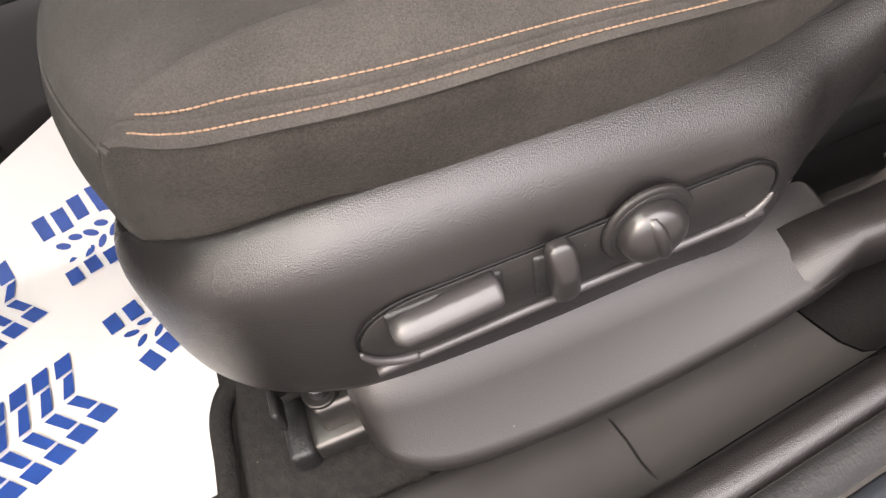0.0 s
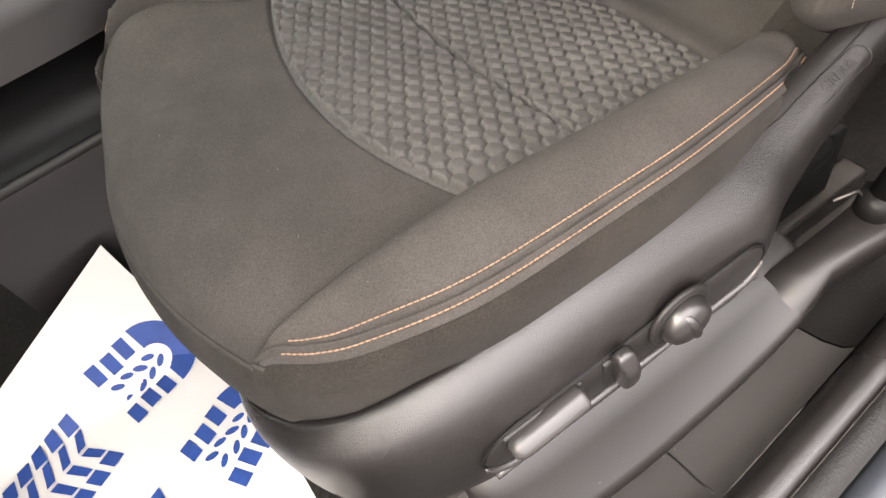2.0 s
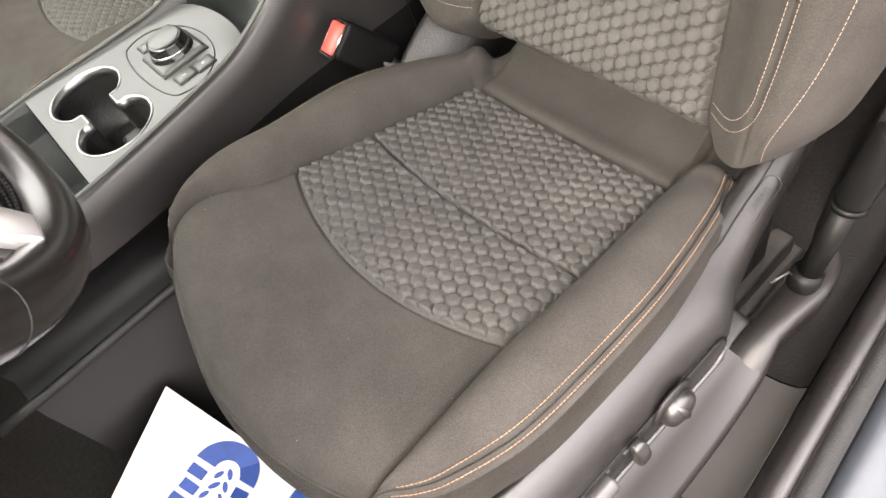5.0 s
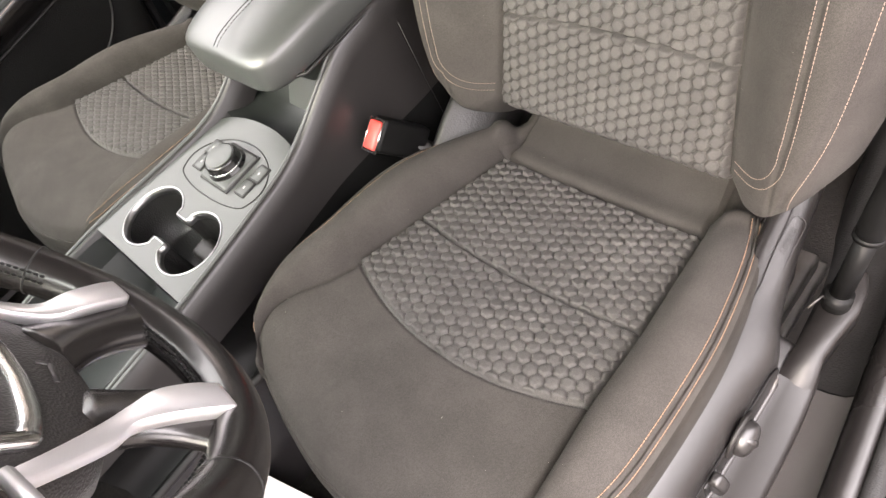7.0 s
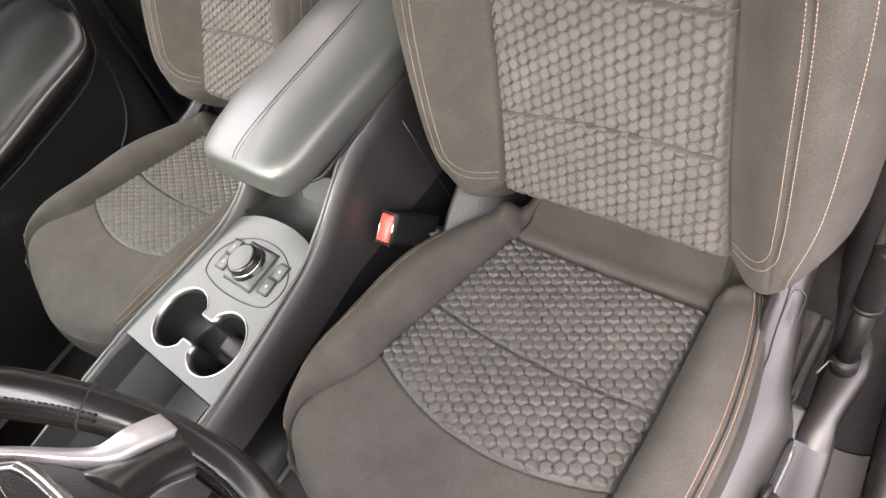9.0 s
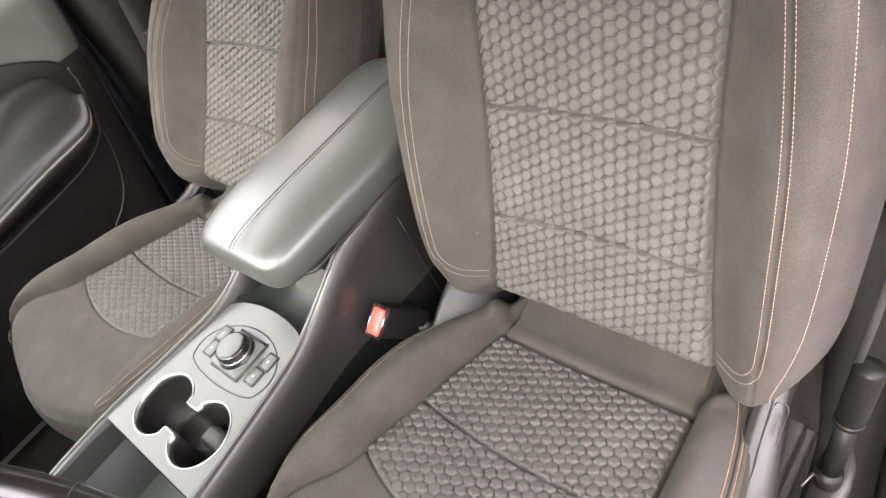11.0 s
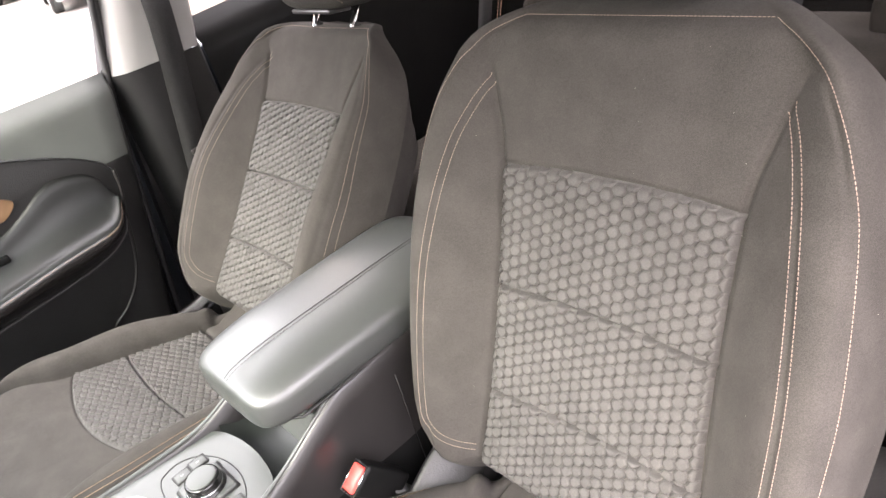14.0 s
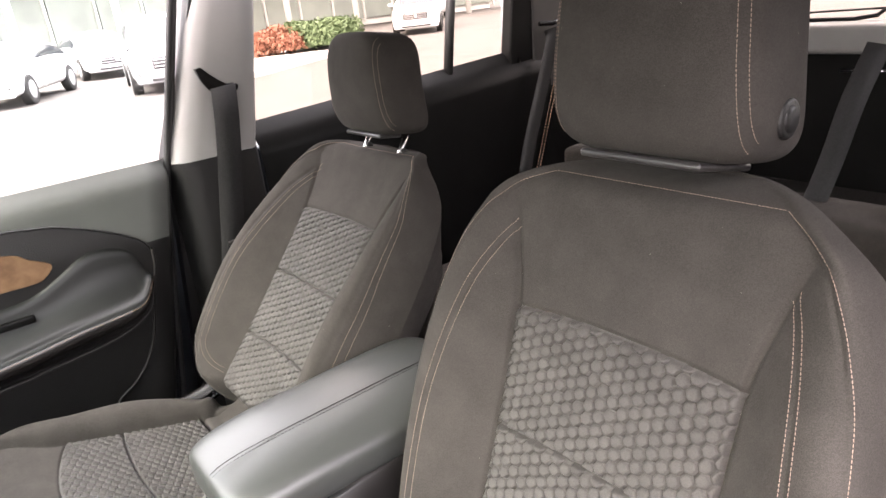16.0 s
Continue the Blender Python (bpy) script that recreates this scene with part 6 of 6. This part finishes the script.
def make_car(name, x, y, turn, paint, label, scale=1.0, tall=1.0):
    """A parked car; its front points along its own -y."""
    root = tagged(empty(name, x, y, GZ), label, "car", "parked cars")
    root.rotation_euler = (0, 0, radians(turn))
    rows = []
    for fy, hw, zb, zt in ((-2.25, 0.62, 0.35, 0.62), (-2.2, 0.78, 0.25, 0.8), (-2.0, 0.9, 0.22, 0.94), (-1.2, 0.93, 0.22, 1.04), (-0.9, 0.93, 0.22, 1.07), (1.4, 0.93, 0.24, 1.08), (2.0, 0.9, 0.26, 1.05), (2.2, 0.82, 0.32, 0.95)):
        zt = zb + (zt - zb) * tall
        ring = []
        for a in np.linspace(0, 2 * math.pi, 24, endpoint=False):
            c, s2 = math.cos(a), math.sin(a)
            ring.append((hw * math.copysign(abs(c) ** 0.4, c), fy, (zb + zt) / 2 + (zt - zb) / 2 * math.copysign(abs(s2) ** 0.5, s2)))
        rows.append(ring)
    body = part("body", loft(rows), paint, root)
    top = 1.66 * tall
    c_top = curve([-1.3, -0.8, -0.35, 0.1, 0.9, 1.6, 2.1], [1.0 * tall, 1.3 * tall, top - 0.08, top, top - 0.01, top - 0.16, 1.0 * tall])
    base = 0.95 * tall

    def shell(y, deg, grow=0.0):
        # a place on the cabin's skin, round from one sill over the roof to the other
        a, h = radians(deg), float(c_top(y)) - base
        c, s2 = math.cos(a), math.sin(a)
        lean = 1 - 0.2 * s2 * h / (top - base)
        return (math.copysign(abs(c) ** 0.45, c) * 0.87 * lean * (1 + grow), y, base + max(0.02, h) * abs(s2) ** 0.5 * (1 + grow))

    part("cabin", loft([[shell(y, d) for d in np.linspace(0, 180, 25)] for y in np.linspace(-1.3, 2.1, 24)], False, False), paint, root)
    part("windscreen", loft([[shell(y, d, 0.008) for d in np.linspace(50, 130, 13)] for y in np.linspace(-1.2, -0.4, 8)], False, False), DARKGLASS, root)
    for sg in (1, -1):
        part("side_window", loft([[shell(y, d if sg > 0 else 180 - d, 0.006) for d in np.linspace(6, 34, 7)] for y in np.linspace(-0.75, 1.6, 12)], False, False), DARKGLASS, root)
        part("headlamp", rbox(0.36, 0.12, 0.13, 0.04, 3, pose(sg * 0.66, -2.1, 0.74 * tall, 0, 0, sg * 18)), LAMP, root)
        part("mirror", rbox(0.18, 0.1, 0.12, 0.03, 3, Matrix.Translation((sg * 1.0, -0.85, 1.1 * tall))), paint, root)
        part("fog_lamp", rbox(0.2, 0.08, 0.09, 0.02, 2, Matrix.Translation((sg * 0.7, -2.17, 0.43))), GRILLE, root)
        for wy in (-1.4, 1.35):
            m = Matrix.Translation((sg * 0.84, wy, 0.34)) @ Matrix.Rotation(radians(90), 4, "Y")
            w = part("wheel", cyl(0.34, 0.22, 28, 0.04, m=m), TYRE, root)
            part("rim", cyl(0.22, 0.225, 20, 0.02, m=m), GREYCAR, w)
    part("grille", rbox(0.95, 0.08, 0.26, 0.03, 2, Matrix.Translation((0, -2.22, 0.66 * tall))), GRILLE, root)
    for k in range(3):
        part("grille_bar", rbox(0.88, 0.02, 0.014, 0.004, 1, Matrix.Translation((0, -2.268, 0.59 * tall + 0.07 * k))), SILVER, root)
    part("bumper", rbox(1.7, 0.16, 0.2, 0.06, 3, Matrix.Translation((0, -2.14, 0.34))), paint, root)
    part("lower_intake", rbox(1.1, 0.05, 0.1, 0.02, 2, Matrix.Translation((0, -2.22, 0.34))), GRILLE, root)
    part("badge", cyl(0.06, 0.02, 20, m=Matrix.Translation((0, -2.275, 0.66 * tall)) @ Matrix.Rotation(radians(90), 4, "X")), SILVER, root)
    root.scale = (scale, scale, scale)
    return root


make_car("car", -19.4, 2.0, 62, WHITE, "white saloon car parked on the asphalt", 1.0, 0.84)
make_car("car", -17.0, 5.05, 78, GREYCAR, "silver sport utility vehicle parked in a row", 1.0, 1.0)
make_car("car", -22.5, 17.0, 50, WHITE, "white sport utility vehicle parked beyond the hedge", 1.0, 1.02)
make_car("car", -31.0, 24.0, 40, WHITE, "white car far off on the lot", 1.0, 0.9)
make_car("car", -24.5, 5.2, 90, WHITE, "white car parked before the building", 1.0, 0.85)

# raised bed with kerb
bed = structure("pavement", prism([(-15.0, 6.3), (-17.3, 9.9), (-19.0, 12.0), (-23.0, 13.5), (-30.0, 10.0), (-25.0, 6.0)], "z", GZ - 0.05, GZ + 0.14, 0.02), CONCRETE, "pale raised kerb bed beside the drive")


def leaf_mass(name, material, label, clumps, n, size, seed):
    """A bush of many small leaves in uneven clumps."""
    rnd = random.Random(seed)
    verts, faces = [], []
    for _ in range(n):
        cx, cy, cz, r = rnd.choice(clumps)
        th, ph = rnd.uniform(0, 2 * math.pi), math.acos(rnd.uniform(-0.4, 1))
        k = r * rnd.uniform(0.7, 1.06)
        p = Vector((cx + k * math.sin(ph) * math.cos(th), cy + k * math.sin(ph) * math.sin(th), max(0.02, cz + 0.85 * k * math.cos(ph))))
        d = Vector((rnd.gauss(0, 1), rnd.gauss(0, 1), rnd.gauss(0, 1))).normalized()
        e = d.orthogonal().normalized()
        s2 = size * rnd.uniform(0.6, 1.3)
        b = len(verts)
        verts += [p - d * s2, p + e * s2 * 0.45, p + d * s2, p - e * s2 * 0.45]
        faces.append((b, b + 1, b + 2, b + 3))
    return mesh_of(name, verts, faces)


rnd = random.Random(5)
def bush(name, x, y, material, label, r, seed, wide=1):
    e = tagged(empty(name, x, y, GZ + 0.13), label, "shrub", "shrubs by the kerb")
    cl = [(rnd.uniform(-r, r) * wide * 0.6, rnd.uniform(-r, r) * 0.5, rnd.uniform(0.25, 0.6) * r, r * rnd.uniform(0.45, 0.7)) for _ in range(7)]
    put("foliage", leaf_mass("leaves", material, "", cl, 2600, 0.07, seed), material, e, "", False)
    part("stem", tube([(0, 0, 0), (0.02, 0, 0.25 * r), (0, 0.02, 0.5 * r)], [0.05, 0.04, 0.02], 8), BARK, e)


for i, (bx, by) in enumerate(((-19.9, 9.1), (-19.3, 9.5), (-20.8, 8.7))):
    bush("russet_shrub", bx, by, REDBUSH, "russet leafy shrub on the raised bed", 0.75, 20 + i)
for i, (bx, by) in enumerate(((-18.9, 10.2), (-18.8, 10.8), (-19.3, 11.2), (-19.6, 9.8), (-20.2, 11.0), (-19.9, 10.4))):
    bush("green_shrub", bx, by, HEDGE, "clipped green shrub on the raised bed", 0.85, 40 + i)

# showroom with white posts and glass
hall = tagged(empty("showroom", -33, 12, GZ), "white showroom building with posts and tall glass", "building")
part("wall", rbox(1.0, 46, 7.0, 0.02, 1, Matrix.Translation((-3.0, -2, 3.5))), BUILD, hall, "", False)
for k in range(22):
    y = -24 + 2.1 * k
    w = part("window", rbox(0.2, 1.9, 4.2, 0.01, 1, Matrix.Translation((-2.45, y, 2.5))), PANE, hall, "", False)
    part("mullion", rbox(0.14, 0.12, 4.6, 0.01, 1, Matrix.Translation((-2.3, y + 1.02, 2.5))), BUILD, w, "", False)
for k in range(12):
    part("post", cyl(0.16, 5.5, 14, m=Matrix.Translation((1.0, -24 + 4.0 * k, 2.75))), BUILD, hall)
part("canopy", rbox(4.5, 48, 0.5, 0.05, 2, Matrix.Translation((-0.5, -2, 5.7))), BUILD, hall, "", False)
part("roof", rbox(3.0, 47, 0.4, 0.05, 2, Matrix.Translation((-3.0, -2, 7.2))), CONCRETE, hall, "", False)

# lawn and trees behind the car, seen through the rear window
structure("lawn", prism([(-20, 26), (12, 22), (20, 60), (-30, 60)], "z", GZ - 0.04, GZ + 0.03), GRASS)
def tree(x, y, h, seed):
    r2 = random.Random(seed)
    e = tagged(empty("tree", x, y, GZ), "leafy green tree behind the car park", "tree", "trees behind the lot")
    part("trunk", tube([(0, 0, 0), (0.05, 0, h * 0.25), (0.0, 0.08, h * 0.5), (0.1, 0, h * 0.8)], [0.28, 0.22, 0.15, 0.05], 10), BARK, e)
    for k in range(5):
        a = r2.uniform(0, 6.28)
        part("limb", tube([(0, 0, h * (0.3 + 0.08 * k)), (math.cos(a) * h * 0.15, math.sin(a) * h * 0.15, h * (0.45 + 0.08 * k)), (math.cos(a) * h * 0.25, math.sin(a) * h * 0.25, h * (0.55 + 0.07 * k))], [0.1, 0.07, 0.03], 7), BARK, e)
    cl = [(r2.uniform(-1, 1) * h * 0.25, r2.uniform(-1, 1) * h * 0.25, h * r2.uniform(0.45, 0.95), h * r2.uniform(0.1, 0.18)) for _ in range(14)]
    put("crown", leaf_mass("leaves", HEDGE, "", cl, 3500, 0.16, seed), HEDGE, e, "", False)


for i, (tx, ty, th) in enumerate(((-18, 38, 8), (-8, 40, 9), (2, 38, 8), (-30, 40, 9), (-50, 34, 10), (-38, 30, 8))):
    tree(tx, ty, th, 70 + i)
